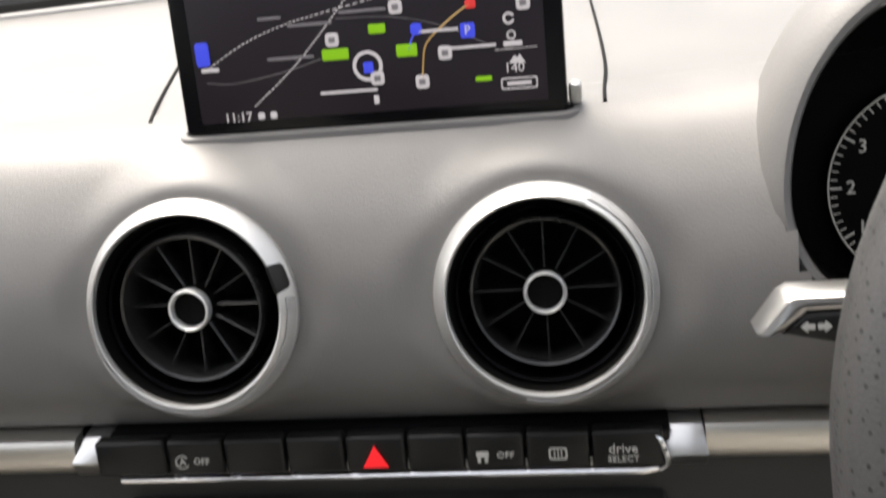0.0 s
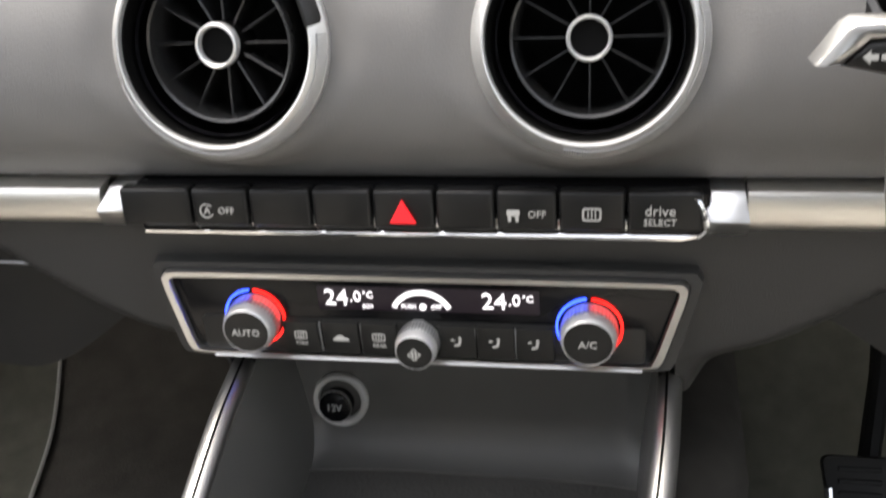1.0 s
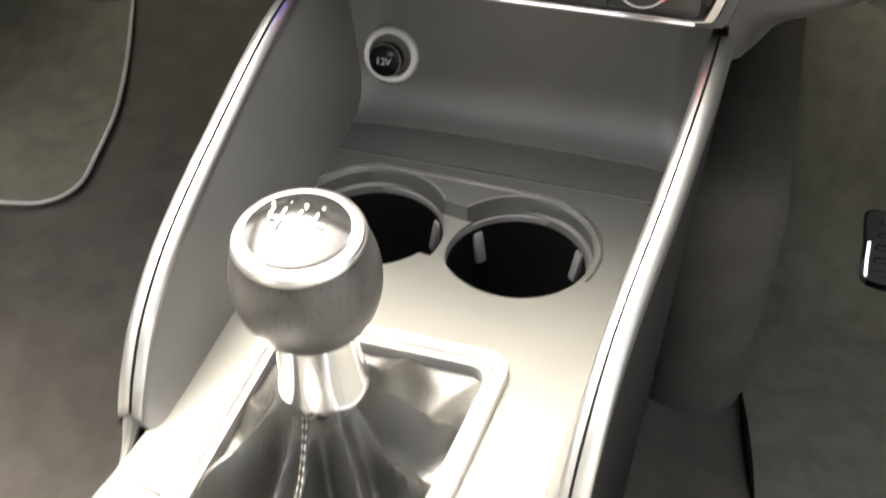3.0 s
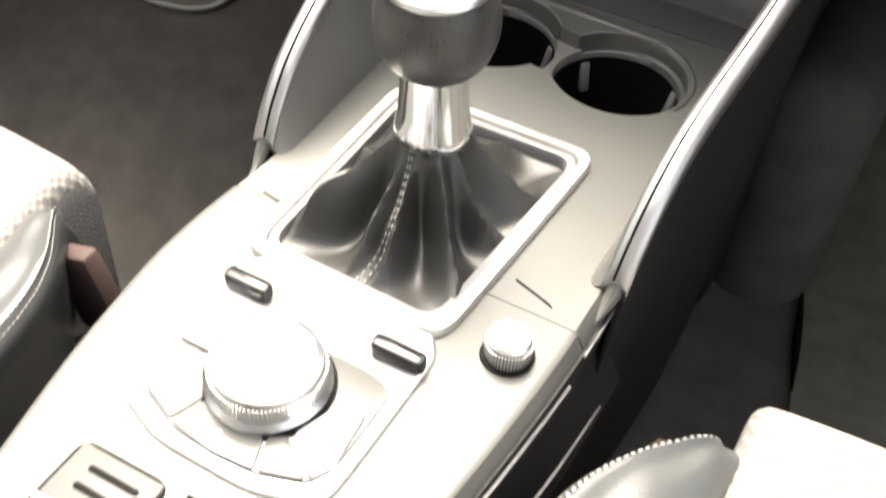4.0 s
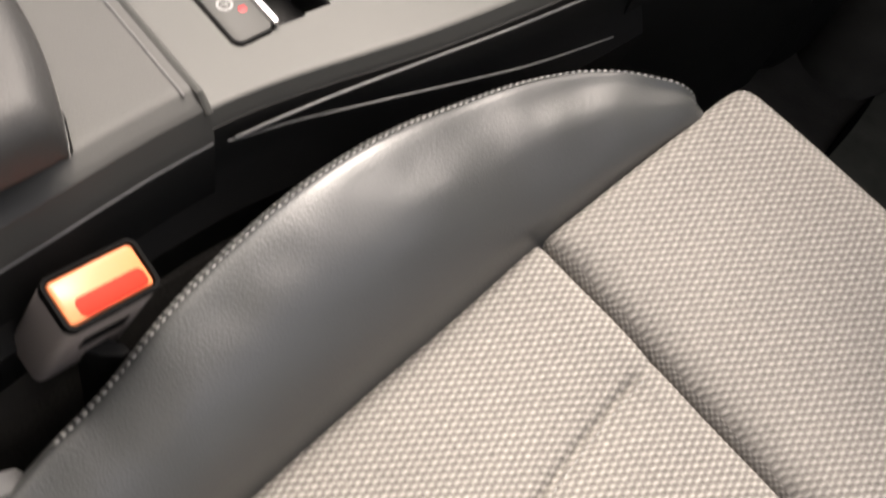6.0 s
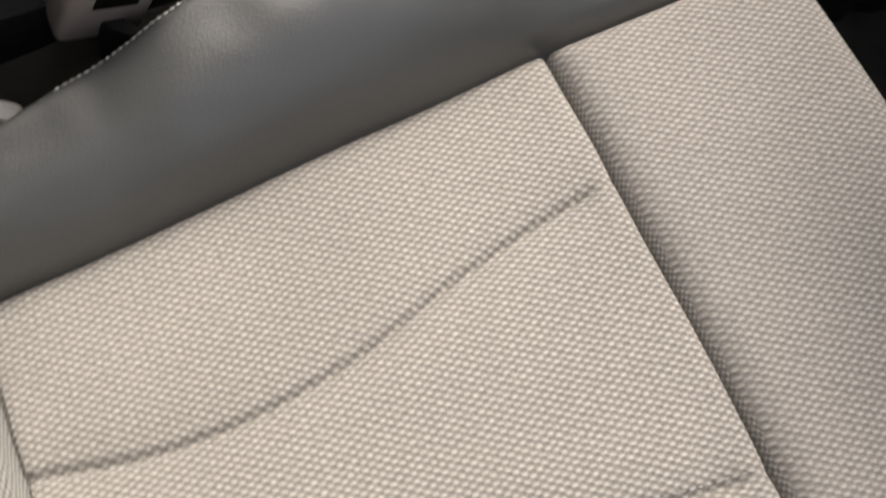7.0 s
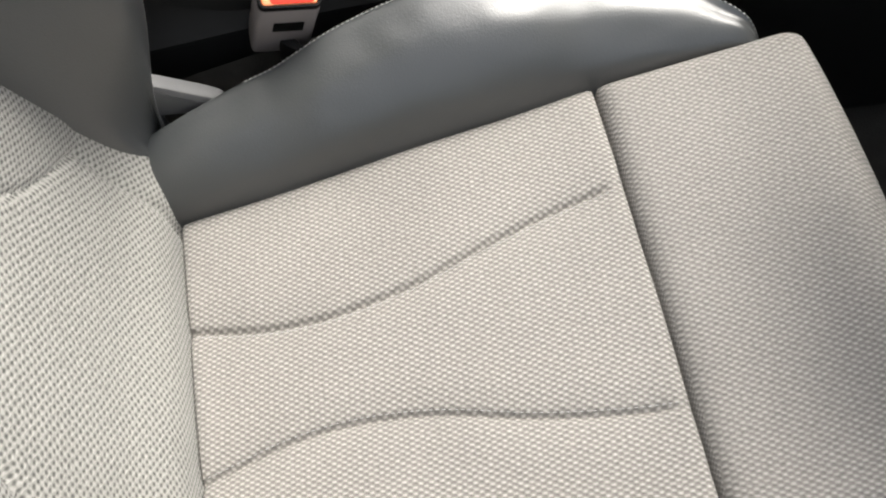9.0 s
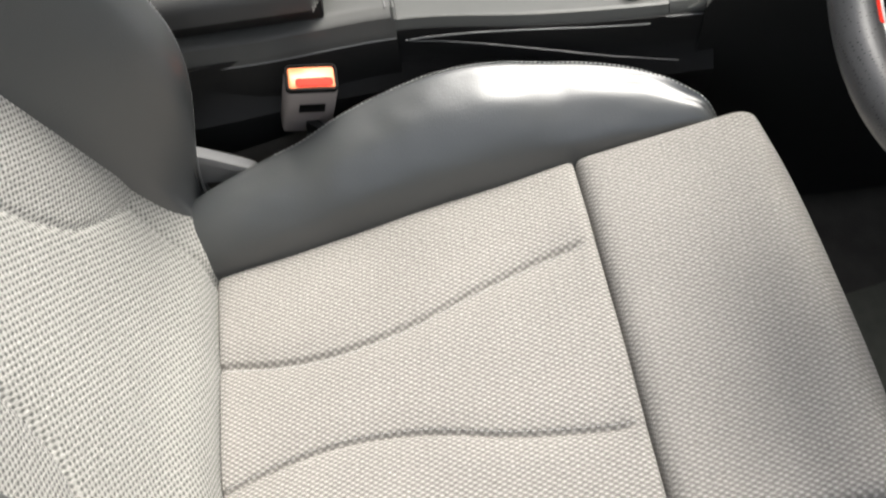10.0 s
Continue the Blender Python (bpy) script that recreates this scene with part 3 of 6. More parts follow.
part("seam_line", sweep(spline([(-0.235, 0.104, 0.560), (-0.262, 0.106, 0.545), (-0.30, 0.106, 0.538), (-0.45, 0.128, 0.535)], 20), 0.0012, 6), SATIN, dashboard, "thin bright edge of the glovebox lid")

# ---- switch bar under the vents ----
bar = root("switch_bar", (0, 0, 0.64), "black switch bar with chrome ends under the round vents", "switch panel")
bar_m = facing(-0.0040, 0.002, 0.6405)
part("housing", plate(rrect(0.276, 0.019, 0.004, 4, 0, -0.0010), -0.02, 0.003, 0.0015), GLOSS, bar, m=bar_m)
part("top_ledge", box_between(-0.1400, 0.134, -0.002, 0.014, 0.6476, 0.6494, 0.0008), GLOSS, bar)
EDGES = [-0.1435, -0.1066, -0.0776, -0.0467, -0.0176, 0.0120, 0.0397, 0.0678, 0.0977, 0.1308]
SWITCHES = []
for a, b in zip(EDGES, EDGES[1:]):
    w = b - a - 0.0010
    bm = rbox(w, 0.0188, 0.0090, 0.0020, 3, (0, 0.0022, 0.0045))
    SWITCHES.append(part("switch", bm, KEY, bar, m=facing((a + b) / 2, -0.0005, 0.6400, 8)))
# Satin slivers added to imitate the glints low in the switch gaps.
for k in EDGES[1:-1]:
    part("gap_glint", box_between(k - 0.0005, k + 0.0005, -0.0068, -0.002, 0.633, 0.6385, 0.0002), SATIN, bar)
part("chrome_strip", sweep([(-0.1370, 0.0, 0.6305), (-0.134, -0.006, 0.6294), (0.122, -0.006, 0.6294), (0.1280, -0.005, 0.6302)], 0.0018, 8), CHROME, bar, "thin chrome strip")


def end_cap(rows):
    """A chrome wedge: a bright upper face, a ridge and a face turned under; rows of (x, x, y, z)."""
    bm = bmesh.new()
    front = [[bm.verts.new((x0, y, z)), bm.verts.new((x1, y, z))] for x0, x1, y, z in rows]
    back = [[bm.verts.new((x0, 0.022, z)), bm.verts.new((x1, 0.022, z))] for x0, x1, y, z in (rows[0], rows[-1])]
    for p, q in zip(front, front[1:]):
        bm.faces.new((p[0], p[1], q[1], q[0]))
    bm.faces.new((back[0][0], back[0][1], front[0][1], front[0][0]))
    bm.faces.new((front[-1][0], front[-1][1], back[1][1], back[1][0]))
    for k in (0, 1):
        bm.faces.new([f[k] for f in front] + [back[1][k], back[0][k]])
    bm.faces.new((back[0][0], back[1][0], back[1][1], back[0][1]))
    bmesh.ops.bevel(bm, geom=bm.edges[:], offset=0.0007, segments=2, profile=0.5, affect="EDGES")
    return bm


part("end_cap", end_cap([(-0.1545, -0.1405, 0.005, 0.6480), (-0.1595, -0.1450, -0.005, 0.6385), (-0.1605, -0.1480, 0.000, 0.6285)]), SATINCHROME, bar, "chrome end cap")
part("end_cap", end_cap([(0.1310, 0.1490, 0.005, 0.6475), (0.1325, 0.1510, -0.006, 0.6370), (0.1330, 0.1505, 0.000, 0.6280)]), SATINCHROME, bar, "chrome end cap")
part("chrome_edge", sweep(spline([(0.1245, -0.006, 0.6515), (0.1285, -0.0075, 0.6480), (0.1315, -0.0085, 0.6405), (0.1322, -0.008, 0.6345), (0.1290, -0.006, 0.6302)], 20), 0.0014, 6), CHROME, bar, "thin chrome edge")
ON_KEY = lambda i, dy=0.0, dx=0.0: facing((EDGES[i] + EDGES[i + 1]) / 2 + dx, -0.0104, 0.6425 + dy, 8)
tri = plate([(-0.0062, -0.0052), (0.0062, -0.0052), (0.0, 0.0060)], 0, 0.0006, 0.0002)
part("hazard_triangle", tri, REDLIT, SWITCHES[4], "red hazard triangle", m=ON_KEY(4, 0.0005))
bm = arc_plate(0.0030, 0.0036, 40, 330, 0, 0.0003)
words("A", 0.0050, WHITE, SWITCHES[1], ON_KEY(1, 0, -0.0060))
part("icon", bm, WHITE, SWITCHES[1], m=ON_KEY(1, 0, -0.0060))
words("OFF", 0.0047, WHITE, SWITCHES[1], ON_KEY(1, 0, 0.0036))
words("OFF", 0.0047, WHITE, SWITCHES[6], ON_KEY(6, 0, 0.0048))
bm = plate(rrect(0.006, 0.003, 0.001, 3), 0, 0.0003, 0.0001)
plate(rrect(0.0015, 0.0030, 0.0004, 2, -0.0017, -0.0028), 0, 0.0003, 0.0001, bm)
plate(rrect(0.0015, 0.0030, 0.0004, 2, 0.0017, -0.0028), 0, 0.0003, 0.0001, bm)
part("icon", bm, WHITE, SWITCHES[6], m=ON_KEY(6, 0.0008, -0.0058))
part("icon", frame_plate(rrect(0.0085, 0.0062, 0.0015, 3), rrect(0.0068, 0.0046, 0.001, 3), 0, 0.0003, 0.0001), WHITE, SWITCHES[7], m=ON_KEY(7, 0.0004))
bm = bmesh.new()
for k in (-1, 0, 1):
    plate(rrect(0.0005, 0.0036, 0.0002, 2, k * 0.0016, 0), 0, 0.0003, 0.0001, bm)
part("icon", bm, WHITE, SWITCHES[7], m=ON_KEY(7, 0.0004))
words("drive", 0.0066, WHITE, SWITCHES[8], ON_KEY(8, 0.0022, -0.002))
words("SELECT", 0.0044, WHITE, SWITCHES[8], ON_KEY(8, -0.0034, -0.002))


# ---- round air vents ----
def air_vent(at, aim, notch, deep, grow):
    vent = root("air_vent", at, "round air vent with knurled aluminium ring and black vanes", "air vent", "round dashboard vents")
    m = facing(*at, VENT_TILT) @ Matrix.Translation((0, 0, 0.003)) @ Matrix.Scale(grow, 4)
    ring = [(0.0494, -0.012), (0.0503, -0.0050), (0.0502, -0.0036), (0.0497, -0.0024), (0.0452, 0.0036), (0.0444, 0.0043), (0.0437, 0.0040), (0.0432, 0.0028), (0.0430, -0.012)]
    collar = part("ring", lathe(ring, 96, True), VENTRING, vent, "brushed aluminium ring", m=m)
    groove, ridges, last = bmesh.new(), bmesh.new(), None
    for i in range(130):
        a = radians(notch + 183 + (3 if notch > 40 else 0) + 165 * i / 129)
        c, s = math.cos(a), math.sin(a)
        t = Vector((-s, c, 0)) * 0.00030
        lo, hi = Vector((0.0496 * c, 0.0496 * s, -0.0026)), Vector((0.0466 * c, 0.0466 * s, 0.0022))
        q = [lo - t, lo + t, hi + t, hi - t]
        out = Vector((c, s, 0.62)).normalized() * 0.0006
        pair = [groove.verts.new(p + out * 0.3) for p in (lo, hi)]
        if last:
            groove.faces.new((last[0], pair[0], pair[1], last[1]))
        last = pair
        va = [ridges.verts.new(p) for p in q]
        vb = [ridges.verts.new(p + out) for p in q]
        ridges.faces.new(vb)
        for k in range(4):
            ridges.faces.new((va[k], va[(k + 1) % 4], vb[(k + 1) % 4], vb[k]))
    # Darker strip paints in the shade between the ridges.
    part("knurling_groove", groove, GREYPL, collar, "ground of the knurling, darkened for shade between the ridges", m=m)
    part("knurling", ridges, RINGSATIN, collar, m=m)
    part("sleeve", lathe([(0.0433, 0.0016), (0.0426, 0.0010), (0.0418, -0.003), (0.0385, -0.044), (0.0, -0.046)], 64), BLACKSHADE, vent, m=m)
    part("inner_lip", lathe([(0.0398, -0.0080), (0.0404, -0.0052), (0.0398, -0.0042), (0.0390, -0.0060)], 64, True), GLOSS, vent, m=m)
    swing = m @ Matrix.Translation((0, 0, deep)) @ Matrix.Rotation(radians(aim[0]), 4, "X") @ Matrix.Rotation(radians(aim[1]), 4, "Y")
    lou = part("louvre_ring", lathe([(0.0345, -0.028), (0.0350, -0.0030), (0.0346, -0.0008), (0.0338, 0.0), (0.0328, -0.0006), (0.0318, -0.0040), (0.0312, -0.0100), (0.0316, -0.028)], 64, True), VANE, vent, m=swing)
    for i in range(12):
        a = 2 * math.pi * i / 12
        bm = rbox(0.0230, 0.0010, 0.017, 0.0004, 1, (0.0206, 0, -0.0165))
        part("vane", bm, VANE, lou, m=swing @ Matrix.Rotation(a, 4, "Z"))
    part("hub", lathe([(0.0080, -0.024), (0.0094, -0.010), (0.0096, -0.0012), (0.0070, -0.0014), (0.0, -0.0020)], 40), BLACKSHADE, lou, m=swing)
    part("hub_ring", lathe([(0.0096, -0.0030), (0.0099, 0.0002), (0.0096, 0.0018), (0.0090, 0.0023), (0.0084, 0.0017), (0.0080, -0.0012)], 40, True), RINGSATIN, lou, "chrome hub ring", m=swing)
    a = radians(notch)
    tab = plate([(-0.0066, -0.0062), (0.0066, -0.0062), (0.0058, 0.0012), (0.0038, 0.0026), (-0.0038, 0.0026), (-0.0058, 0.0012)], -0.001, 0.0009, 0.0004)
    on_ring = Matrix.Rotation(a - math.pi / 2, 4, "Z") @ Matrix.Translation((0, 0.0474, 0.0013)) @ Matrix.Rotation(radians(-57), 4, "X")
    part("pointer_tab", tab, VENTRING if notch > 40 else KEY, vent, m=m @ on_ring)
    return vent


air_vent(VENTS[0], (5, -3), 17, -0.002, 1.012)
air_vent(VENTS[1], (2, 1), 72, -0.009, 0.982)

# ---- infotainment screen ----
monitor = root("infotainment_screen", (0.005, 0.057, 0.786), "slim black screen showing a dark navigation map", "screen")
sm = facing(0.005, 0.052, 0.7865, 9)
part("bezel", plate(rrect(0.181, 0.106, 0.004, 5, 0, 0.052), -0.010, 0.0, 0.0015), GLOSS, monitor, m=sm)
display = part("display", plate(rrect(0.164, 0.088, 0.001, 2, 0.0, 0.049), 0, 0.0004, 0.0002), SCREENBG, monitor, "dark map display", m=sm)


def on_screen(px, py):
    """Display places: fractions of its width from the left and of its height from the bottom."""
    return -0.0798 + 0.1611 * px, 0.0055 + 0.0697 * py


def map_line(points, width, material, name="map_road"):
    pts = [Vector((*on_screen(*p), 0.0007)) for p in points]
    part(name, sweep(spline(pts, 16) if len(pts) > 2 else pts, width, 4, flat=0.15), material, display, m=sm)


def map_patch(px, py, w, h, material, r=0.0006, name="map_symbol", z=0.0006):
    x, y = on_screen(px, py)
    part(name, plate(rrect(w, h, r, 3, x, y), z, z + 0.0004, 0.0001), material, display, m=sm)



def map_railway(points, width):
    """A line of short dashes."""
    pts = [Vector((*on_screen(*p), 0.0008)) for p in points]
    run = spline(pts, 90)
    bm = bmesh.new()
    for a, b in zip(run[::2], run[1::2]):
        along_run = (b - a) * 1.25
        side = Vector((-along_run.y, along_run.x, 0)).normalized() * width
        vs = [bm.verts.new(q) for q in (a - side, a + along_run - side, a + along_run + side, a + side)]
        bm.faces.new(vs)
    bmesh.ops.solidify(bm, geom=bm.faces[:], thickness=0.0002)
    part("map_railway", bm, MAPWHITE, display, m=sm)


map_railway([(0.155, 0.09), (0.27, 0.30), (0.36, 0.50), (0.44, 0.70), (0.56, 1.0)], 0.00038)
map_railway([(0.03, 0.36), (0.14, 0.50), (0.26, 0.60), (0.38, 0.66), (0.56, 0.74), (0.75, 0.86)], 0.00030)
map_line([(0.42, 0.62), (0.58, 0.60), (0.72, 0.52), (0.86, 0.36)], 0.00025, MAPGREY)
map_line([(0.02, 0.27), (0.10, 0.25), (0.25, 0.30), (0.37, 0.37)], 0.0003, MAPGREY)
map_line([(0.653, 0.17), (0.66, 0.30), (0.675, 0.42), (0.74, 0.55), (0.80, 0.64)], 0.0007, MAPROAD)
map_line([(0.62, 0.38), (0.635, 0.46), (0.65, 0.51)], 0.0006, MAPBLUE)
map_patch(0.537, 0.533, 0.0078, 0.0042, MAPGREEN)
map_patch(0.410, 0.390, 0.0124, 0.0050, MAPGREEN)
map_patch(0.616, 0.380, 0.0095, 0.0055, MAPGREEN)
map_patch(0.827, 0.160, 0.0075, 0.0020, MAPGREEN)
map_patch(0.648, 0.510, 0.0052, 0.0052, MAPBLUE, 0.0015)
map_patch(0.792, 0.475, 0.0066, 0.0066, MAPBLUE, 0.001)
words("P", 0.0056, MAPWHITE, display, sm @ Matrix.Translation((*on_screen(0.792, 0.475), 0.0012)))
for px, py in ((0.405, 0.485), (0.525, 0.215), (0.653, 0.170), (0.724, 0.345), (0.595, 0.66), (0.95, 0.62)):
    map_patch(px, py, 0.0062, 0.0062, MAPWHITE, 0.0015)
    map_patch(px, py, 0.0030, 0.0026, MAPGREY, 0.0005, z=0.0011)
part("map_symbol", arc_plate(0.0054, 0.0070, 0, 360, 0.0006, 0.001, 28, *on_screen(0.500, 0.300)), MAPWHITE, display, m=sm)
map_patch(0.502, 0.288, 0.0046, 0.0050, MAPBLUE, z=0.0009)
map_patch(0.805, 0.640, 0.0048, 0.0042, MAPRED, 0.0012)
map_patch(0.018, 0.455, 0.0066, 0.0110, MAPBLUE, 0.0015)
map_patch(0.035, 0.350, 0.0085, 0.0018, MAPWHITE, 0.0004, "text_bar")
for px, py, w in ((0.278, 0.390, 0.022), (0.438, 0.142, 0.027), (0.710, 0.490, 0.018), (0.80, 0.370, 0.022), (0.345, 0.597, 0.021), (0.50, 0.655, 0.022), (0.23, 0.655, 0.011)):
    map_patch(px, py, w, 0.0013, MAPGREY if px in (0.278, 0.345, 0.50, 0.23) else MAPWHITE, 0.0004, "text_bar")
words("11:17", 0.0062, MAPWHITE, display, sm @ Matrix.Translation((*on_screen(0.100, 0.020), 0.0009)))
for dx in (0.17, 0.207):
    map_patch(dx, 0.022, 0.0032, 0.0032, MAPWHITE, 0.0008)
map_patch(0.516, 0.076, 0.0024, 0.0040, MAPWHITE, 0.0005)
map_line([(0.865, 0.336), (0.982, 0.340)], 0.0003, MAPWHITE, "scale_line")
words("140", 0.0062, MAPWHITE, display, sm @ Matrix.Translation((*on_screen(0.915, 0.215), 0.0009)))
part("map_symbol", plate([(-0.0038, -0.002), (0.0038, -0.002), (0.0012, 0.002), (0.0002, 0.0006), (-0.0012, 0.0016)], 0.0006, 0.001, 0.0001), MAPWHITE, display, m=sm @ Matrix.Translation((*on_screen(0.924, 0.272), 0)))
map_patch(0.915, 0.370, 0.0085, 0.0022, MAPWHITE, 0.0004, "text_bar")
part("map_symbol", arc_plate(0.0014, 0.0021, 0, 360, 0.0006, 0.001, 16, *on_screen(0.912, 0.424)), MAPWHITE, display, m=sm)
part("map_symbol", arc_plate(0.0016, 0.0027, 20, 340, 0.0006, 0.001, 16, *on_screen(0.908, 0.530)), MAPWHITE, display, m=sm)
x, y = on_screen(0.926, 0.115)
part("message_box", frame_plate(rrect(0.0165, 0.0052, 0.001, 3, x, y), rrect(0.0153, 0.0040, 0.0008, 3, x, y), 0.0006, 0.001, 0.0001), MAPWHITE, display, m=sm)
map_patch(0.926, 0.115, 0.0110, 0.0016, MAPWHITE, 0.0004, "text_bar")
part("hinge_foot", rbox(0.006, 0.008, 0.010, 0.002, 2, (0.099, 0.060, 0.792)), SATIN, monitor)

# ---- instrument cluster ----
cluster = root("instrument_cluster", (0.30, 0.03, 0.76), "hooded instrument cluster with a black rev counter", "gauge")
mouth_m = facing(0.2434, 0.008, 0.7575, 14)
cm = facing(0.2575, 0.056, 0.7385, 14)


def hood_shape(profile):
    """A round hood drawn out upwards."""
    bm = lathe(profile, 96)
    for v in bm.verts:
        if v.co.y > 0:
            v.co.y *= 1.36
    return bm


part("hood", hood_shape([(0.0575, -0.012), (0.0578, -0.002), (0.0590, 0.0010), (0.0615, 0.0018), (0.0650, -0.0010), (0.0690, -0.008), (0.0715, -0.020), (0.0720, -0.040)]), DASH, cluster, "soft grey round hood", m=mouth_m)
part("inner_shroud", hood_shape([(0.0576, -0.0030), (0.0566, -0.008), (0.0540, -0.058), (0.0, -0.0585)]), BLACKSHADE, cluster, m=mouth_m)
dial = part("dial", lathe([(0.0474, 0.0), (0.0470, 0.0012), (0.0, 0.0012)], 64), BLACKSHADE, cluster, "black dial face", m=cm)
part("dial_line", lathe([(0.0468, 0.0012), (0.0467, 0.0018), (0.0463, 0.0018), (0.0461, 0.0012)], 72, True), WHITE, dial, m=cm)
for i in range(49):
    a = radians(241 - 5.1 * i)
    big = i % 6 == 0
    bm = rbox(0.0052 if big else 0.0030, 0.0009 if big else 0.0005, 0.0004, 0, 1, (0.0432 if big else 0.0442, 0, 0.0016))
    part("tick", bm, WHITE, dial, m=cm @ Matrix.Rotation(a, 4, "Z"))
for i in range(9):
    a = radians(241 - 30.6 * i)
    words(str(i), 0.0088, WHITE, dial, cm @ Matrix.Translation((0.0365 * math.cos(a), 0.0365 * math.sin(a), 0.0016)), "numeral")
a = radians(241)
part("needle", rbox(0.036, 0.0014, 0.001, 0.0004, 1, (0.021, 0, 0.0032)), REDLIT, dial, "red needle", m=cm @ Matrix.Rotation(a, 4, "Z"))

# ---- steering wheel and stalk ----
WHEEL = Vector((0.3552, -0.140, 0.735))
wheel = root("steering_wheel", WHEEL, "black perforated leather steering wheel", "steering wheel")
wm = facing(*WHEEL, 22)
ring_pts = [(0.168 * math.cos(2 * math.pi * i / 96), 0.168 * math.sin(2 * math.pi * i / 96), 0) for i in range(96)]
rim = part("rim", sweep(ring_pts, 0.0165, 20, True, 1.15), RIMLEATHER, wheel, "perforated black leather rim", m=wm)
part("rim_stitching", stitches([(0.1535 * math.cos(2 * math.pi * i / 200), 0.1535 * math.sin(2 * math.pi * i / 200), 0.008) for i in range(201)], 0.003, 0.0025, 0.0006), DARKSTITCH, rim, m=wm)
part("airbag_pad", plate(rrect(0.135, 0.115, 0.045, 10), -0.045, -0.004, 0.014), HARD, wheel, m=wm)
for a in (8, 172, 270):
    bm = rbox(0.12, 0.034, 0.014, 0.005, 2, (0.105, 0, -0.022))
    part("spoke", bm, GREYPL, wheel, m=wm @ Matrix.Rotation(radians(a), 4, "Z"))
part("column_shroud", lathe([(0.052, -0.16), (0.056, -0.05), (0.050, -0.036), (0.0, -0.034)], 32), HARD, wheel, m=wm)


def rim_patch(a0, a1, t0, t1, r):
    """A thin patch that lies on the rim, between two angles round the wheel and two round the rim."""
    def f(u, v):
        a, t = radians(a0 + (a1 - a0) * u), radians(t0 + (t1 - t0) * v)
        far = 0.168 + r * math.cos(t)
        return far * math.cos(a), far * math.sin(a), 1.15 * r * math.sin(t)
    return sheet(12, 12, f)


card = part("sticker", rim_patch(-114, -99, 150, 205, 0.0172), PRINT, wheel, "white sticker with a red band", m=wm)
part("red_band", rim_patch(-112, -105, 182, 192, 0.0176), PLAINRED, card, m=wm)

stalk = root("indicator_stalk", (0.18, -0.05, 0.725), "satin grey indicator stalk with black underside", "stalk")
km = facing(0.1625, -0.050, 0.7255, 10)
part("shell", plate([(0.0, 0.0), (0.0095, 0.0132), (0.013, 0.0152), (0.085, 0.0162), (0.085, 0.0097), (0.0180, 0.0086), (0.0100, 0.0005)], -0.014, 0.004, 0.0035), SATIN, stalk, "satin aluminium shell", m=km)
lever = part("lever_body", plate([(0.0095, -0.0005), (0.0175, 0.0088), (0.085, 0.0099), (0.085, -0.006), (0.03, -0.005)], -0.014, 0.0025, 0.003), KEY, stalk, m=km)
arrow = [(-0.0030, 0.0), (-0.0004, 0.0024), (-0.0004, 0.0011), (0.0022, 0.0011), (0.0022, -0.0011), (-0.0004, -0.0011), (-0.0004, -0.0024)]
part("arrow", plate(arrow, 0.0025, 0.003, 0.0001), WHITE, lever, m=km @ Matrix.Translation((0.0186, 0.0028, 0)))
part("arrow", plate([(-px, py) for px, py in arrow], 0.0025, 0.003, 0.0001), WHITE, lever, m=km @ Matrix.Translation((0.0240, 0.0028, 0)))

# ---- climate controls ----
climate = root("climate_panel", (0, 0, 0.575), "gloss black climate panel in a satin metal frame", "control panel")
pm = facing(-0.0055, 0.004, 0.5755, 2)
outer = [(0.1290, 0.0255), (-0.1290, 0.0255), (-0.1330, 0.0205), (-0.1250, -0.0225), (-0.114, -0.0240), (0.111, -0.0240), (0.1210, -0.0225), (0.1330, 0.0205)]
inner = [(0.1245, 0.0220), (-0.1245, 0.0220), (-0.1280, 0.0190), (-0.1198, -0.0222), (-0.113, -0.0230), (0.110, -0.0230), (0.1160, -0.0222), (0.1280, 0.0190)]


def soft(points, n=8, r=0.22):
    """The outline with its corners rounded."""
    out = []
    for i, p in enumerate(points):
        a, b = Vector(points[i - 1]), Vector(points[(i + 1) % len(points)])
        q = Vector(p)
        s, e = q + (a - q) * r, q + (b - q) * r
        for k in range(n + 1):
            f = k / n
            out.append(tuple((1 - f) ** 2 * s + 2 * f * (1 - f) * q + f * f * e))
    return out


part("frame", frame_plate(soft(outer), soft(inner), -0.006, 0.0040, 0.001), SATIN, climate, "satin metal frame", m=pm)
face = part("face", plate(soft(inner), -0.004, 0.0012, 0.0003), GLOSS, climate, m=pm)
part("lower_band", plate(rrect(0.228, 0.021, 0.003, 4, -0.001, -0.0118), 0.0012, 0.0026, 0.0008), BUTTONGREY, climate, m=pm)
part("bottom_line", sweep([(-0.116, -0.0012, 0.5508), (0.106, -0.0012, 0.5508)], 0.0009, 6), SATIN, climate)
part("surround", frame_plate([(x * 1.05, y * 1.17) for x, y in soft(outer)], soft(outer), -0.012, 0.0005, 0.003), LOWERPAD, climate, "soft dark surround", m=pm)


def on_panel(x, z, out=0.0):
    return facing(x, 0.004 - 0.0012 - out, z, 2)


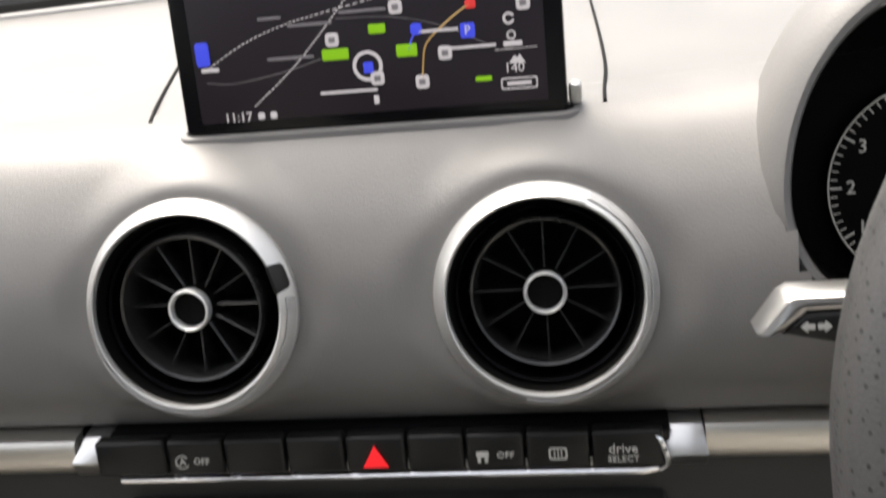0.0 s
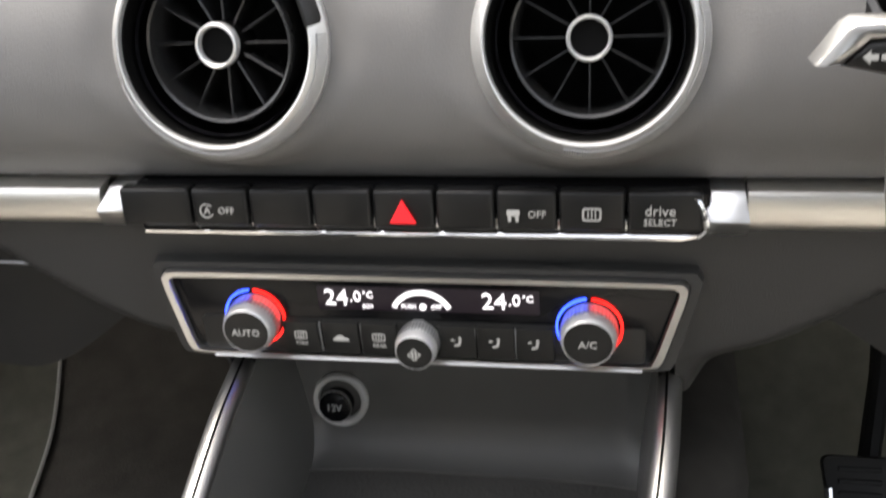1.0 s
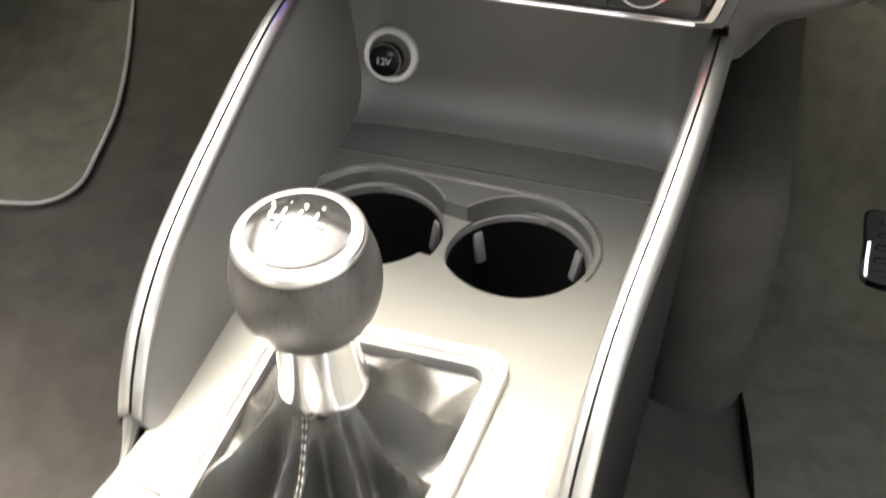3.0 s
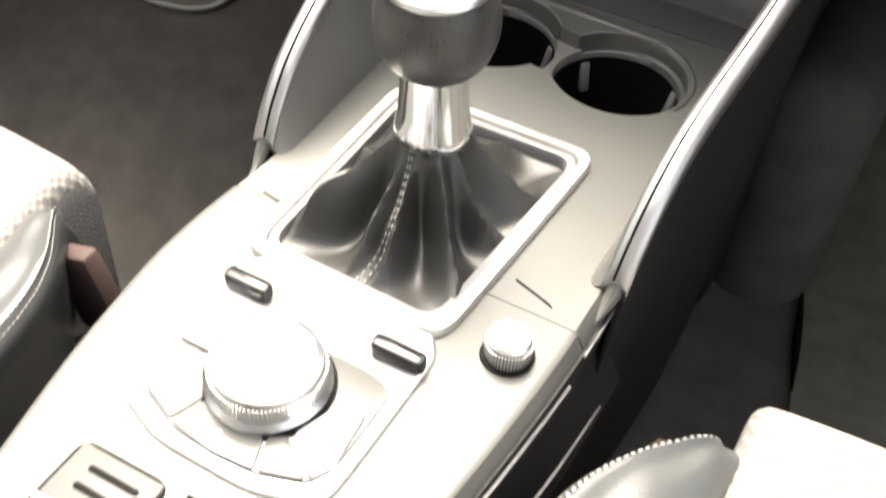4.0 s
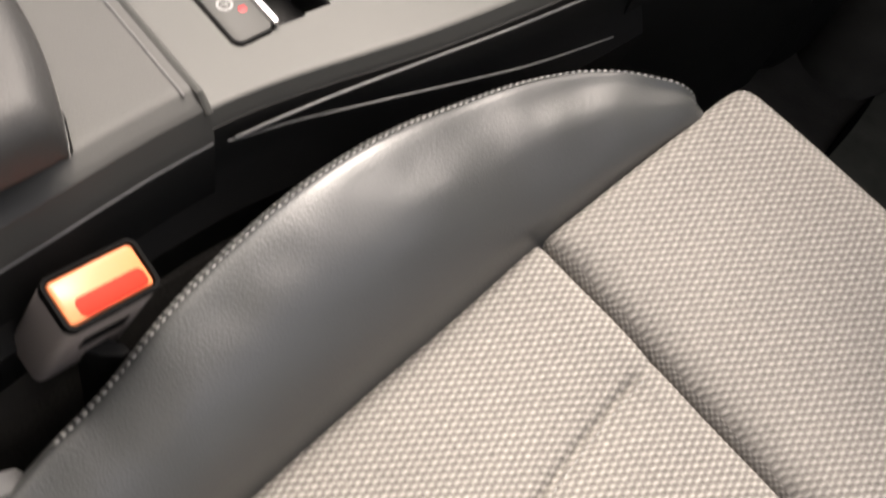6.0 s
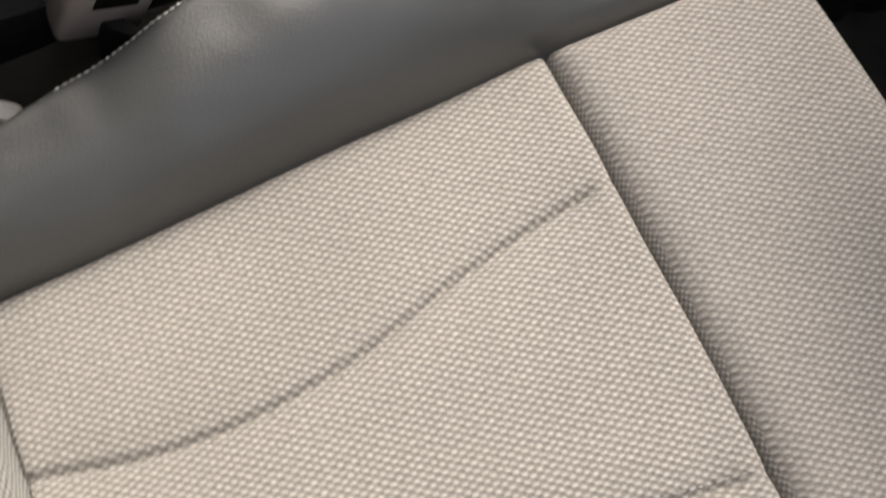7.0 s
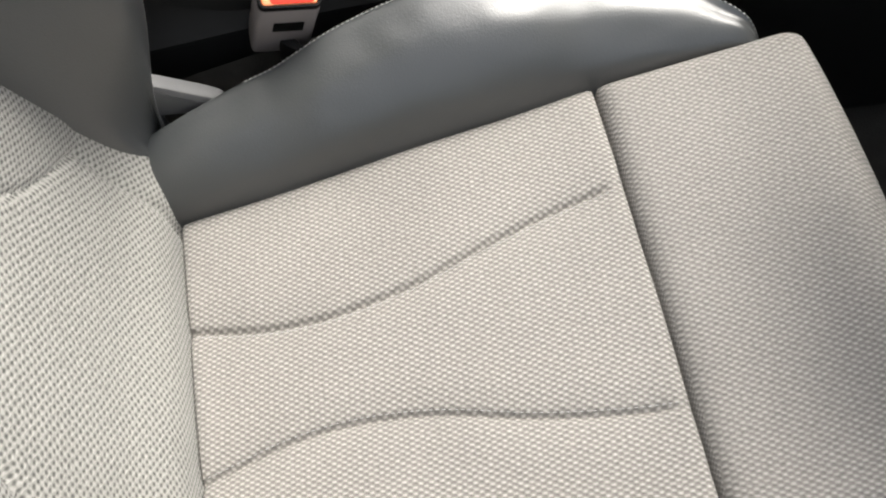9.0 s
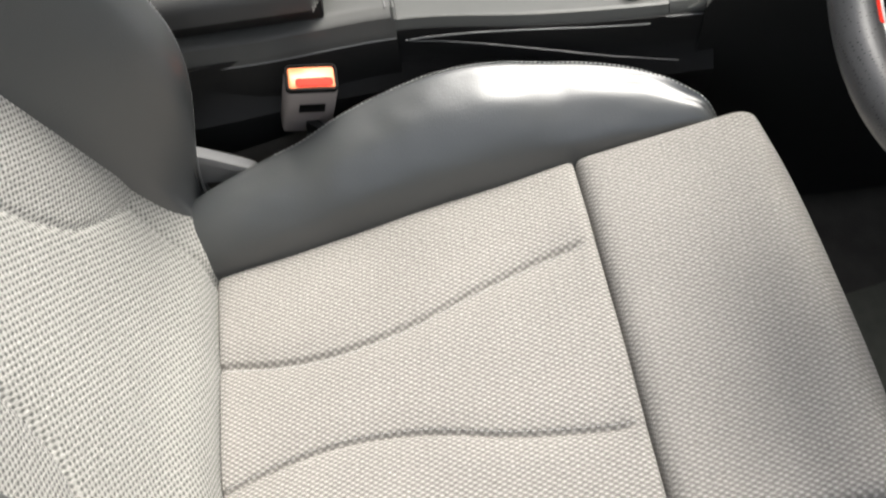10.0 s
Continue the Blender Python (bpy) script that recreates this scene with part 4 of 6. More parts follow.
def knob(name, x, z, r, tilt=4, ring=True):
    k = part(name, lathe([(r * 0.98, -0.004), (r, 0.004), (r * 0.95, 0.0120), (r * 0.90, 0.0146), (r * 0.86, 0.0152), (r * 0.84, 0.0144), (0.0, 0.0140)], 56), RINGSATIN, climate, "satin metal rotary knob", m=facing(x, 0.002, z, tilt))
    part("knob_cap", lathe([(r * 0.84, 0.0142), (r * 0.82, 0.0150), (0.0, 0.0152)], 40), BUTTONGREY, k, m=facing(x, 0.002, z, tilt))
    ridges = bmesh.new()
    for i in range(40):
        a = 2 * math.pi * i / 40
        bx = rbox(0.0006, 0.0006, 0.007, 0, 1, (r * 1.0, 0, 0.006))
        bx.transform(Matrix.Rotation(a, 4, "Z"))
        tmp = bpy.data.meshes.new("ridge")
        bx.to_mesh(tmp)
        bx.free()
        ridges.from_mesh(tmp)
        bpy.data.meshes.remove(tmp)
    part("knurling", ridges, SATIN, k, m=facing(x, 0.002, z, tilt))
    if ring:
        rm = facing(x, 0.0022, z + 0.0005, 4)
        part("light_ring", arc_plate(r * 1.10, r * 1.18, 95, 262, 0.0, 0.0012, 24), BLUELIT, k, "blue light arc", m=rm)
        part("light_ring", arc_plate(r * 1.10, r * 1.18, -82, 86, 0.0, 0.0012, 24), ARCRED, k, "red light arc", m=rm)
    return k


KZ = 0.5735
for x, word in ((-0.0905, "AUTO"), (0.0805, "A/C")):
    k = knob("temperature_knob", x, KZ, 0.0138)
    words(word, 0.0054, WHITE, k, facing(x, 0.002, KZ, 4) @ Matrix.Translation((0, -0.0005, 0.0155)))
fan = knob("fan_knob", -0.0045, 0.5640, 0.0108, 4, False)
fm = facing(-0.0045, 0.002, 0.5640, 4) @ Matrix.Translation((0, -0.0005, 0.0154))
blades = bmesh.new()
for i in range(4):
    arc_plate(0.0008, 0.0014, 0, 360, 0, 0.0003, 10, 0.0019 * math.cos(math.pi / 2 * i), 0.0019 * math.sin(math.pi / 2 * i), blades)
part("icon", blades, WHITE, fan, m=fm)

readout = part("display", plate(rrect(0.112, 0.0135, 0.0005, 2, 0.006, 0.0108), 0.0012, 0.0016, 0.0002), SCREENBG, climate, "dark display", m=pm)
for x in (-0.0455, 0.0345):
    words("24", 0.0128, DISPLAYWHITE, readout, on_panel(x, 0.5868, 0.0008))
    words(".0", 0.0088, DISPLAYWHITE, readout, on_panel(x + 0.0100, 0.5878, 0.0008))
    words("°C", 0.0052, DISPLAYWHITE, readout, on_panel(x + 0.0165, 0.5890, 0.0008))
words("ECO", 0.0028, DISPLAYWHITE, readout, on_panel(-0.0295, 0.5822, 0.0008))
fan_arc = arc_plate(0.0140, 0.0166, 25, 155, 0.0004, 0.0007, 30, 0, -0.0085)
part("fan_scale", fan_arc, DISPLAYWHITE, readout, m=on_panel(-0.002, 0.5845, 0.0004))
words("PUSH", 0.0032, DISPLAYWHITE, readout, on_panel(-0.0085, 0.5828, 0.0008))
words("OFF", 0.0032, DISPLAYWHITE, readout, on_panel(0.0055, 0.5828, 0.0008))
part("icon", arc_plate(0.0006, 0.0018, 0, 360, 0.0004, 0.0007, 14), DISPLAYWHITE, readout, m=on_panel(-0.0012, 0.5830, 0.0006))
BUTTONS = [-0.0665, -0.0452, -0.0252, 0.0152, 0.0345, 0.0540]
for i, x in enumerate(BUTTONS):
    b = part("button", plate(rrect(0.0190, 0.0195, 0.001, 3), 0.0, 0.0026, 0.0007), BUTTONGREY, climate, m=on_panel(x, 0.5635, 0.0010))
    im = on_panel(x, 0.5655 if i in (0, 2) else 0.5640, 0.0038)
    bm = bmesh.new()
    if i in (0, 2):
        bm = frame_plate(rrect(0.0068, 0.0046, 0.0010, 3), rrect(0.0056, 0.0034, 0.0008, 3), 0, 0.0003, 0.0001)
        for k in (-1, 0, 1):
            plate(rrect(0.0005, 0.0030, 0.0002, 2, k * 0.0014, 0), 0, 0.0003, 0.0001, bm)
        part("icon", bm, WHITE, b, m=im)
        words("MAX" if i == 0 else "REAR", 0.0030, WHITE, b, on_panel(x, 0.5603, 0.0038))
    elif i == 1:
        plate([(-0.0042, -0.0014), (0.0042, -0.0014), (0.0040, 0.0002), (0.0020, 0.0006), (0.0008, 0.0020), (-0.0018, 0.0020), (-0.0030, 0.0006), (-0.0042, 0.0002)], 0, 0.0003, 0.0001, bm)
        part("icon", bm, WHITE, b, m=im)
    else:
        arc_plate(0.0, 0.0009, 0, 359, 0, 0.0003, 10, 0.0014, 0.0026, bm)
        plate([(0.0008, 0.0014), (0.0022, 0.0014), (0.0014, -0.0016), (-0.0016, -0.0026), (-0.0018, -0.0016), (0.0002, -0.0008)], 0, 0.0003, 0.0001, bm)
        plate([(-0.0036, 0.0014), (-0.0022, 0.0024), (-0.0020, 0.0016), (-0.0010, 0.0014), (-0.0022, 0.0008)], 0, 0.0003, 0.0001, bm)
        part("icon", bm, WHITE, b, m=im)
for x in (-0.0561, -0.0343, 0.0241, 0.0446):
    part("divider", box_between(x - 0.0005, x + 0.0005, -0.0005, 0.002, 0.5555, 0.5725, 0.0002), GREYPL, climate)

# ---- centre console ----
console = root("centre_console", (0, -0.2, 0.10), "dark centre console with satin side rails and storage tray", "console")
ZC = 0.431
HALF = [(-0.70, 0.082), (-0.49, 0.0665), (-0.36, 0.0868), (-0.27, 0.0965), (-0.20, 0.099), (-0.10, 0.103), (0.06, 0.107)]
CUPS = [(-0.0520, -0.042, 0.0440), (0.0345, -0.044, 0.0425)]
half_at = lambda y, s=1: smooth_along(HALF, y) * (1 + (0.11 * sstep(-0.20, -0.32, y) if s < 0 else 0))


def top_sheet(x0, x1, y0, y1, step=0.003, hole=None, z=ZC, thick=0.004, edge=None):
    """A console skin at one height whose grid leaves out what hole(x, y) names."""
    bm = bmesh.new()
    nx, ny = int((x1 - x0) / step), int((y1 - y0) / step)
    verts = {}

    def at(i, j):
        if (i, j) not in verts:
            y = y0 + (y1 - y0) * j / ny
            x = x0 + (x1 - x0) * i / nx
            x *= half_at(y, x) / 0.1
            drop = 0.010 * sstep(0.93, 1.0, abs(x) / half_at(y, x)) ** 2
            verts[i, j] = bm.verts.new((x, y, z - drop))
        return verts[i, j]

    for j in range(ny):
        for i in range(nx):
            y = y0 + (y1 - y0) * (j + 0.5) / ny
            x = x0 + (x1 - x0) * (i + 0.5) / nx
            x *= half_at(y, x) / 0.1
            if hole and hole(x, y):
                continue
            bm.faces.new((at(i, j), at(i + 1, j), at(i + 1, j + 1), at(i, j + 1)))
    ext = bmesh.ops.extrude_face_region(bm, geom=bm.faces[:])
    bmesh.ops.translate(bm, vec=(0, 0, -thick), verts=[g for g in ext["geom"] if isinstance(g, bmesh.types.BMVert)])
    return bm


WELL = lambda x, y: -0.0590 < x < 0.0380 + 0.072 * (y + 0.28) and -0.2755 < y < -0.1340
PIT = lambda x, y: (-0.0035 < x < 0.0400 and -0.431 < y < -0.4005) or WELL(x, y)
part("rear_top", top_sheet(-0.1, 0.1, -0.489, -0.247, 0.0022, PIT), TOPPANEL, console, "satin dark top panel")
part("front_top", top_sheet(-0.1, 0.1, -0.2465, -0.1005, 0.003, WELL), TOPPANEL, console, "satin dark top panel")

def cup_plate():
    """The skin round the two cup wells, its hole following the wells and the bridge between them."""
    (ax, ay, ar), (bx, by, br) = CUPS
    hole = []
    for i in range(61):
        a = radians(33 + (327 - 33) * i / 60)
        hole.append((ax + ar * math.cos(a), ay + ar * math.sin(a)))
    for i in range(61):
        a = radians(213 + (507 - 213) * i / 60)
        hole.append((bx + br * math.cos(a), by + br * math.sin(a)))
    n = len(hole)
    bm = bmesh.new()
    cx, cy = -0.008, -0.043
    rings = []
    for w in (1.0, 0.55, 0.0):
        ring = []
        for hx, hy in hole:
            dx, dy = hx - cx, hy - cy
            tx = 1e9 if abs(dx) < 1e-6 else ((0.099 - cx) if dx > 0 else (-0.099 - cx)) / dx
            ty = 1e9 if abs(dy) < 1e-6 else ((0.012 - cy) if dy > 0 else (-0.1005 - cy)) / dy
            t = min(tx, ty)
            ex, ey = cx + dx * t, cy + dy * t
            ring.append(bm.verts.new((ex + (hx - ex) * (1 - w), ey + (hy - ey) * (1 - w), ZC)))
        rings.append(ring)
    rings.append([bm.verts.new((hx + (cx - hx) * 0.02, hy + (cy - hy) * 0.02, ZC - 0.0016)) for hx, hy in hole])
    rings.append([bm.verts.new((hx + (cx - hx) * 0.02, hy + (cy - hy) * 0.02, ZC - 0.010)) for hx, hy in hole])
    rings.append([bm.verts.new((hx + (cx - hx) * 0.05, hy + (cy - hy) * 0.05, ZC - 0.0115)) for hx, hy in hole])
    rings.append([bm.verts.new((hx + (cx - hx) * 0.06, hy + (cy - hy) * 0.06, ZC - 0.016)) for hx, hy in hole])
    for a, b in zip(rings, rings[1:]):
        for i in range(n):
            bm.faces.new((a[i], a[(i + 1) % n], b[(i + 1) % n], b[i]))
    return bm


part("cup_plate", cup_plate(), TOPPANEL, console, "plate round two cup holders")
(ax, ay, ar), (bx, by, br) = CUPS
rim_arc = [(ax + (ar + 0.0022) * math.cos(radians(a)), ay + (ar + 0.0022) * math.sin(radians(a)), ZC + 0.0002) for a in range(215, 87, -8)]
rim_arc += [(bx + (br + 0.0022) * math.cos(radians(a)), by + (br + 0.0022) * math.sin(radians(a)), ZC + 0.0002) for a in range(86, -34, -8)]
part("rim_line", sweep(rim_arc, 0.0010, 6), SATIN, console)
# Pale rods imitate the highlight on the edges between the cups.
for cx, cy, r, a0, a1 in ((ax, ay, ar, 33, 100), (bx, by, br, 80, 147)):
    part("flag_edge_glint", sweep([(cx + r * math.cos(radians(a0 + (a1 - a0) * k / 20)), cy + r * math.sin(radians(a0 + (a1 - a0) * k / 20)), ZC + 0.0001) for k in range(21)], 0.0006, 6), GREYPL, console)
for cx, cy, r in CUPS:
    # The well's deep shade is painted in with the near-black.
    well = part("cup_well", lathe([(r * 0.945, ZC - 0.014), (r * 0.93, ZC - 0.020), (r * 0.88, ZC - 0.075), (r * 0.80, ZC - 0.080), (0.0, ZC - 0.080)], 56), BLACKSHADE, console, m=flat(cx, cy, 0))
    # Paler plastic on the ledge carries its edge highlight.
    part("step_ring", lathe([(r * 0.965, ZC - 0.0135), (r * 0.955, ZC - 0.0120), (r * 0.935, ZC - 0.0125), (r * 0.93, ZC - 0.016)], 56, True), GREYPL, well, m=flat(cx, cy, 0))
    for a in (40, 140, 270):
        clip = rbox(0.0065, 0.0050, 0.020, 0.0015, 2, (0, 0, 0))
        part("clip", clip, GREYPL, well, "grey spring clip", m=flat(cx + 0.9 * r * math.cos(radians(a)), cy + 0.9 * r * math.sin(radians(a)), ZC - 0.029, a + 90) @ Matrix.Rotation(radians(12), 4, "X"))

saddle = [(ax + 0.0414 * math.cos(radians(a)), ay + 0.0414 * math.sin(radians(a))) for a in range(-36, 37, 6)]
saddle += [(bx + 0.0400 * math.cos(radians(a)), by + 0.0400 * math.sin(radians(a))) for a in range(144, 217, 6)]
part("cup_partition", plate(saddle, ZC - 0.078, ZC - 0.0100, 0.0008), TRAY, console)

RAIL = [(0.012, 0.535), (-0.03, 0.529), (-0.088, 0.512), (-0.155, 0.489), (-0.190, 0.468), (-0.208, 0.448), (-0.216, 0.434)]
RAILX = {-1: [(-0.22, -0.101), (-0.16, -0.104), (-0.09, -0.106), (0.02, -0.108)], 1: [(-0.22, 0.0975), (-0.16, 0.1025), (-0.09, 0.1115), (-0.03, 0.1175), (0.02, 0.120)]}
rail_z = lambda y: smooth_along(RAIL, y)


def rail_parts(s):
    """Side cheek of the tray with its rounded satin rail and the seam along it."""
    ys = [0.012 - 0.228 * k / 60 for k in range(61)]

    def rail(u, v):
        y = 0.012 - 0.228 * u
        x, z = smooth_along(RAILX[s], y), rail_z(y)
        a = math.pi * (1.15 * v - 0.25)
        return x + s * 0.0065 * math.cos(a) * (1 if v > 0.0 else 1), y, z + 0.0055 * math.sin(a)

    def cheek(inner):
        def f(u, v):
            y = 0.075 - 0.291 * u
            yy = min(y, 0.012)
            x, z = smooth_along(RAILX[s], yy), rail_z(yy)
            low = ZC - 0.004 if inner else 0.12
            lean = 0.010 * v if inner else -0.020 * v - 0.012 * sstep(0.3, 1, v)
            return x - s * (0.0055 + lean) if inner else x + s * 0.0062 - s * 0.018 * v, y, z + (low - z) * v
        return f

    part("side_rail", sheet(60, 12, rail, back=(0, 0, -0.003)), RAILSATIN, console, "satin metal side rail")
    part("rail_seam", sweep([(smooth_along(RAILX[s], y) - s * 0.0012, y, rail_z(y) + 0.0056) for y in ys], 0.0007, 5), BLACKSHADE, console)
    part("tray_cheek", sheet(60, 16, cheek(True), back=(s * 0.003, 0, 0)), TRAY, console)
    part("outer_cheek", sheet(60, 24, cheek(False), back=(-s * 0.002, 0, 0)), SIDESHADE, console)


rail_parts(-1)
rail_parts(1)
for s in (-1, 1):
    tip = smooth_along(RAILX[s], -0.214)
    part("rail_end", sweep(spline([(tip, -0.206, 0.4430), (tip, -0.216, 0.4310), (tip - s * 0.0014, -0.224, 0.4255), (tip - s * 0.0030, -0.234, 0.4225)], 12), lambda f: 0.0058 - 0.0048 * f, 10), TOPPANEL, console)


def tray_point(u, v):
    x = -0.108 + 0.226 * u
    a = [(0.0, (0.012, ZC + 0.000)), (0.25, (0.030, ZC + 0.001)), (0.38, (0.045, ZC + 0.004)), (0.50, (0.060, ZC + 0.014)), (0.62, (0.068, ZC + 0.032)), (1.0, (0.078, 0.560))]
    side = sstep(0.088, 0.112, abs(x - 0.005))
    return x, smooth_along([(k, p[0]) for k, p in a], v) - 0.020 * side * v, smooth_along([(k, p[1]) for k, p in a], v)


part("tray_back", sheet(50, 40, tray_point, back=(0, 0.003, -0.003)), TRAY, console, "dark back wall of the storage tray")
part("rubber_mat", sheet(40, 16, lambda u, v: tuple(Vector(tray_point(0.035 + 0.93 * u, 0.03 + 0.33 * v)) + Vector((0, -0.0010, 0.0014))), back=(0, 0, -0.001)), TRAYMAT, console, "ribbed rubber tray mat")

part("mat_lip", sweep(spline([Vector(tray_point(u, v)) + Vector((0, -0.0012, 0.0022)) for u, v in ((0.03, 0.06), (0.034, 0.28), (0.06, 0.352), (0.3, 0.362), (0.5, 0.362), (0.7, 0.362), (0.93, 0.352), (0.962, 0.28), (0.966, 0.06))], 60), 0.0011, 6), TRAY, console)

# flanks of the rear half
for s in (-1, 1):
    part("flank", sheet(60, 20, lambda u, v: (s * (half_at(-0.700 + 0.50 * u, s) + 0.001 - 0.004 * sstep(0.0, 0.15, v) + 0.016 * sstep(0.12, 0.2, v) * sstep(0.55, 0.1, v)), -0.700 + 0.50 * u, ZC - 0.010 - 0.32 * v), back=(-s * 0.004, 0, 0)), SIDESHADE, console)
LINES = ([(0.1005, -0.182, 0.4180), (0.1003, -0.215, 0.4190), (0.0995, -0.250, 0.4210)],
         [(0.0995, -0.264, 0.4150), (0.0950, -0.313, 0.4165), (0.0902, -0.354, 0.4180), (0.0850, -0.390, 0.4180), (0.0797, -0.424, 0.4170), (0.0745, -0.455, 0.4140), (0.0712, -0.478, 0.4115)],
         [(0.1100, -0.236, 0.3750), (0.1075, -0.303, 0.3915), (0.1005, -0.350, 0.4005), (0.0925, -0.390, 0.4065), (0.0836, -0.424, 0.4085), (0.0764, -0.450, 0.4090), (0.0722, -0.4720, 0.4095), (0.0705, -0.482, 0.4110)])
for pts, thick in zip(LINES, (0.0006, 0.0008, 0.0005)):
    part("trim_line", sweep(spline(pts, 40), thick, 6), GREYPL, console, "thin pale trim line")
part("top_seam", sweep([(0.055, -0.2315, ZC + 0.0002), (0.075, -0.238, ZC + 0.0002), (0.0935, -0.249, ZC - 0.006)], 0.0006, 5), BLACKSHADE, console)
part("top_seam", sweep([(-0.062, -0.247, ZC + 0.0002), (-0.080, -0.244, ZC + 0.0002), (-0.0955, -0.240, ZC - 0.006)], 0.0006, 5), BLACKSHADE, console)
part("tunnel", box_between(-0.085, 0.085, -1.60, 0.60, 0.08, 0.33, 0.03), CARPET, console, "carpeted tunnel")
part("tunnel_cover", box_between(0.090, 0.190, 0.160, 0.72, -0.02, 0.335, 0.045, 5), CARPET, console, "carpeted side of the tunnel")
# Added block; closes the dark see-through space under the dashboard.
part("under_dash_filler", box_between(-0.112, 0.112, 0.092, 0.78, 0.10, 0.60, 0.03, 4), SIDESHADE, console, "dark filler block closing the space under the dashboard")

# ---- 12 V socket ----
socket = root("power_socket", (-0.078, 0.06, 0.469), "chrome-ringed 12 volt socket in the tray wall", "socket")
om = facing(-0.0765, 0.066, 0.4690, 14)
part("ring", lathe([(0.0175, -0.004), (0.0178, 0.0015), (0.0165, 0.0028), (0.0138, 0.0024), (0.0132, 0.0), (0.0132, -0.006)], 48, True), RINGSATIN, socket, "chrome ring", m=om)
part("recess", lathe([(0.0135, 0.0008), (0.0130, -0.004), (0.0, -0.005)], 40), GLOSS, socket, m=om)
om2 = om @ Matrix.Translation((-0.002, -0.0025, 0))
plug = part("plug", lathe([(0.0098, -0.005), (0.0102, 0.004), (0.0094, 0.0075), (0.0086, 0.0080), (0.0, 0.0080)], 40), GLOSS, socket, "black plug", m=om2)
part("plug_ring", lathe([(0.0103, 0.004), (0.0104, 0.0052), (0.0100, 0.0064), (0.0096, 0.0060)], 40, True), CHROME, plug, m=om2)
words("12V", 0.0062, PRINT, plug, om2 @ Matrix.Translation((0, 0, 0.0083)))

# ---- gear lever ----
lever_root = root("gear_lever", (-0.010, -0.205, ZC), "gear lever with leather ball, polished collar and folded gaiter", "gear lever")
def skewed(points, n=6):
    return soft(points, n, 0.10)


FR = [(-0.0660, -0.2830), (0.0440, -0.2850), (0.0550, -0.1290), (-0.0680, -0.1300)]
mid = (sum(p[0] for p in FR) / 4, sum(p[1] for p in FR) / 4)
shrink = lambda d: [(x + (d if x < mid[0] else -d), y + (d if y < mid[1] else -d)) for x, y in FR]
part("gaiter_frame", frame_plate(skewed(FR), skewed(shrink(0.0062)), ZC - 0.002, ZC + 0.0052, 0.0025), SATINCHROME, lever_root, "bright gaiter frame")
part("inner_frame", frame_plate(skewed(shrink(0.0060)), skewed(shrink(0.0106)), ZC - 0.005, ZC + 0.0030, 0.0028), GREYPL, lever_root)
LEAN = Vector((-0.0100, -0.2020, 0.477))
# folds of the gaiter: degrees round the lever and how far each stands out
FOLDS = [(-20, 0.5), (28, 0.9), (82, 0.5), (128, 0.9), (172, 0.6), (222, 1.2), (260, 0.9), (276, 0.9), (312, 1.3), (340, 0.5), (388, 0.9)]


def gaiter_point(u, v):
    a = 2 * math.pi * u
    c, s = math.cos(a), math.sin(a)
    k = 1 / max(abs(c), abs(s)) ** 0.86
    bx = -0.0080 + 0.0535 * max(-1, min(1, c * k))
    by = -0.2050 + 0.0715 * max(-1, min(1, s * k))
    tx, ty = LEAN.x + 0.0170 * c, LEAN.y + 0.0165 * s
    w = v ** 0.80
    deg = (360 * u + 10 * math.sin(2.6 * v + 4 * u) * (1 - v)) % 360
    k = max(i for i, r in enumerate(FOLDS) if r[0] <= deg)
    (d0, s0), (d1, s1) = FOLDS[k], FOLDS[k + 1]
    f = (deg - d0) / (d1 - d0)
    sag = math.sin(math.pi * f) ** 1.25 * min(1.0, (d1 - d0) / 42)
    ridge = s0 + (s1 - s0) * sstep(0, 1, f)
    fold = 0.85 * ridge * (1 - sag) - 0.80 * sag + 0.75 * noise.noise((1.7 * c + 4, 1.7 * s, 2.6 * v))
    hump = max(0.0, math.sin(math.pi * min(1, v * 1.02))) ** 1.1
    x = bx + (tx - bx) * w + c * 0.0075 * fold * hump
    y = by + (ty - by) * w + s * 0.0085 * fold * hump
    z = ZC - 0.003 + (LEAN.z - ZC + 0.003) * (0.10 * v + 0.90 * v ** 2.1) + 0.0110 * hump * fold - 0.001 * hump
    return x, y, z


gaiter = part("gaiter", sheet(220, 44, gaiter_point, back=(0, 0, -0.001)), GAITER, lever_root, "folded black leather gaiter")
for du in (0.742, 0.756):
    part("gaiter_stitching", stitches([(Vector(gaiter_point(du + 0.02 * math.sin(3 * k / 60), 0.04 + 0.94 * k / 60)) + Vector((0, -0.0007, 0.0008))) for k in range(61)], 0.0026, 0.0016, 0.0005), DARKSTITCH, gaiter)
lm = Matrix.Translation((-0.0086, -0.2025, 0.476)) @ Matrix.Rotation(radians(4), 4, "X")
sm_ball = lm @ Matrix.Translation((0.0008, 0, 0.0152)) @ Matrix.Diagonal((0.815, 0.815, 0.785, 1))
part("collar", lathe([(0.0178, -0.004), (0.0190, 0.0), (0.0185, 0.004), (0.0168, 0.014), (0.0158, 0.032), (0.0165, 0.044), (0.0, 0.045)], 48), CHROME, lever_root, "polished metal collar", m=lm)
ball = [(0.0150, 0.027), (0.0215, 0.030), (0.0290, 0.038), (0.0335, 0.050), (0.0345, 0.062), (0.0328, 0.074), (0.0290, 0.084), (0.0275, 0.087), (0.0, 0.088)]
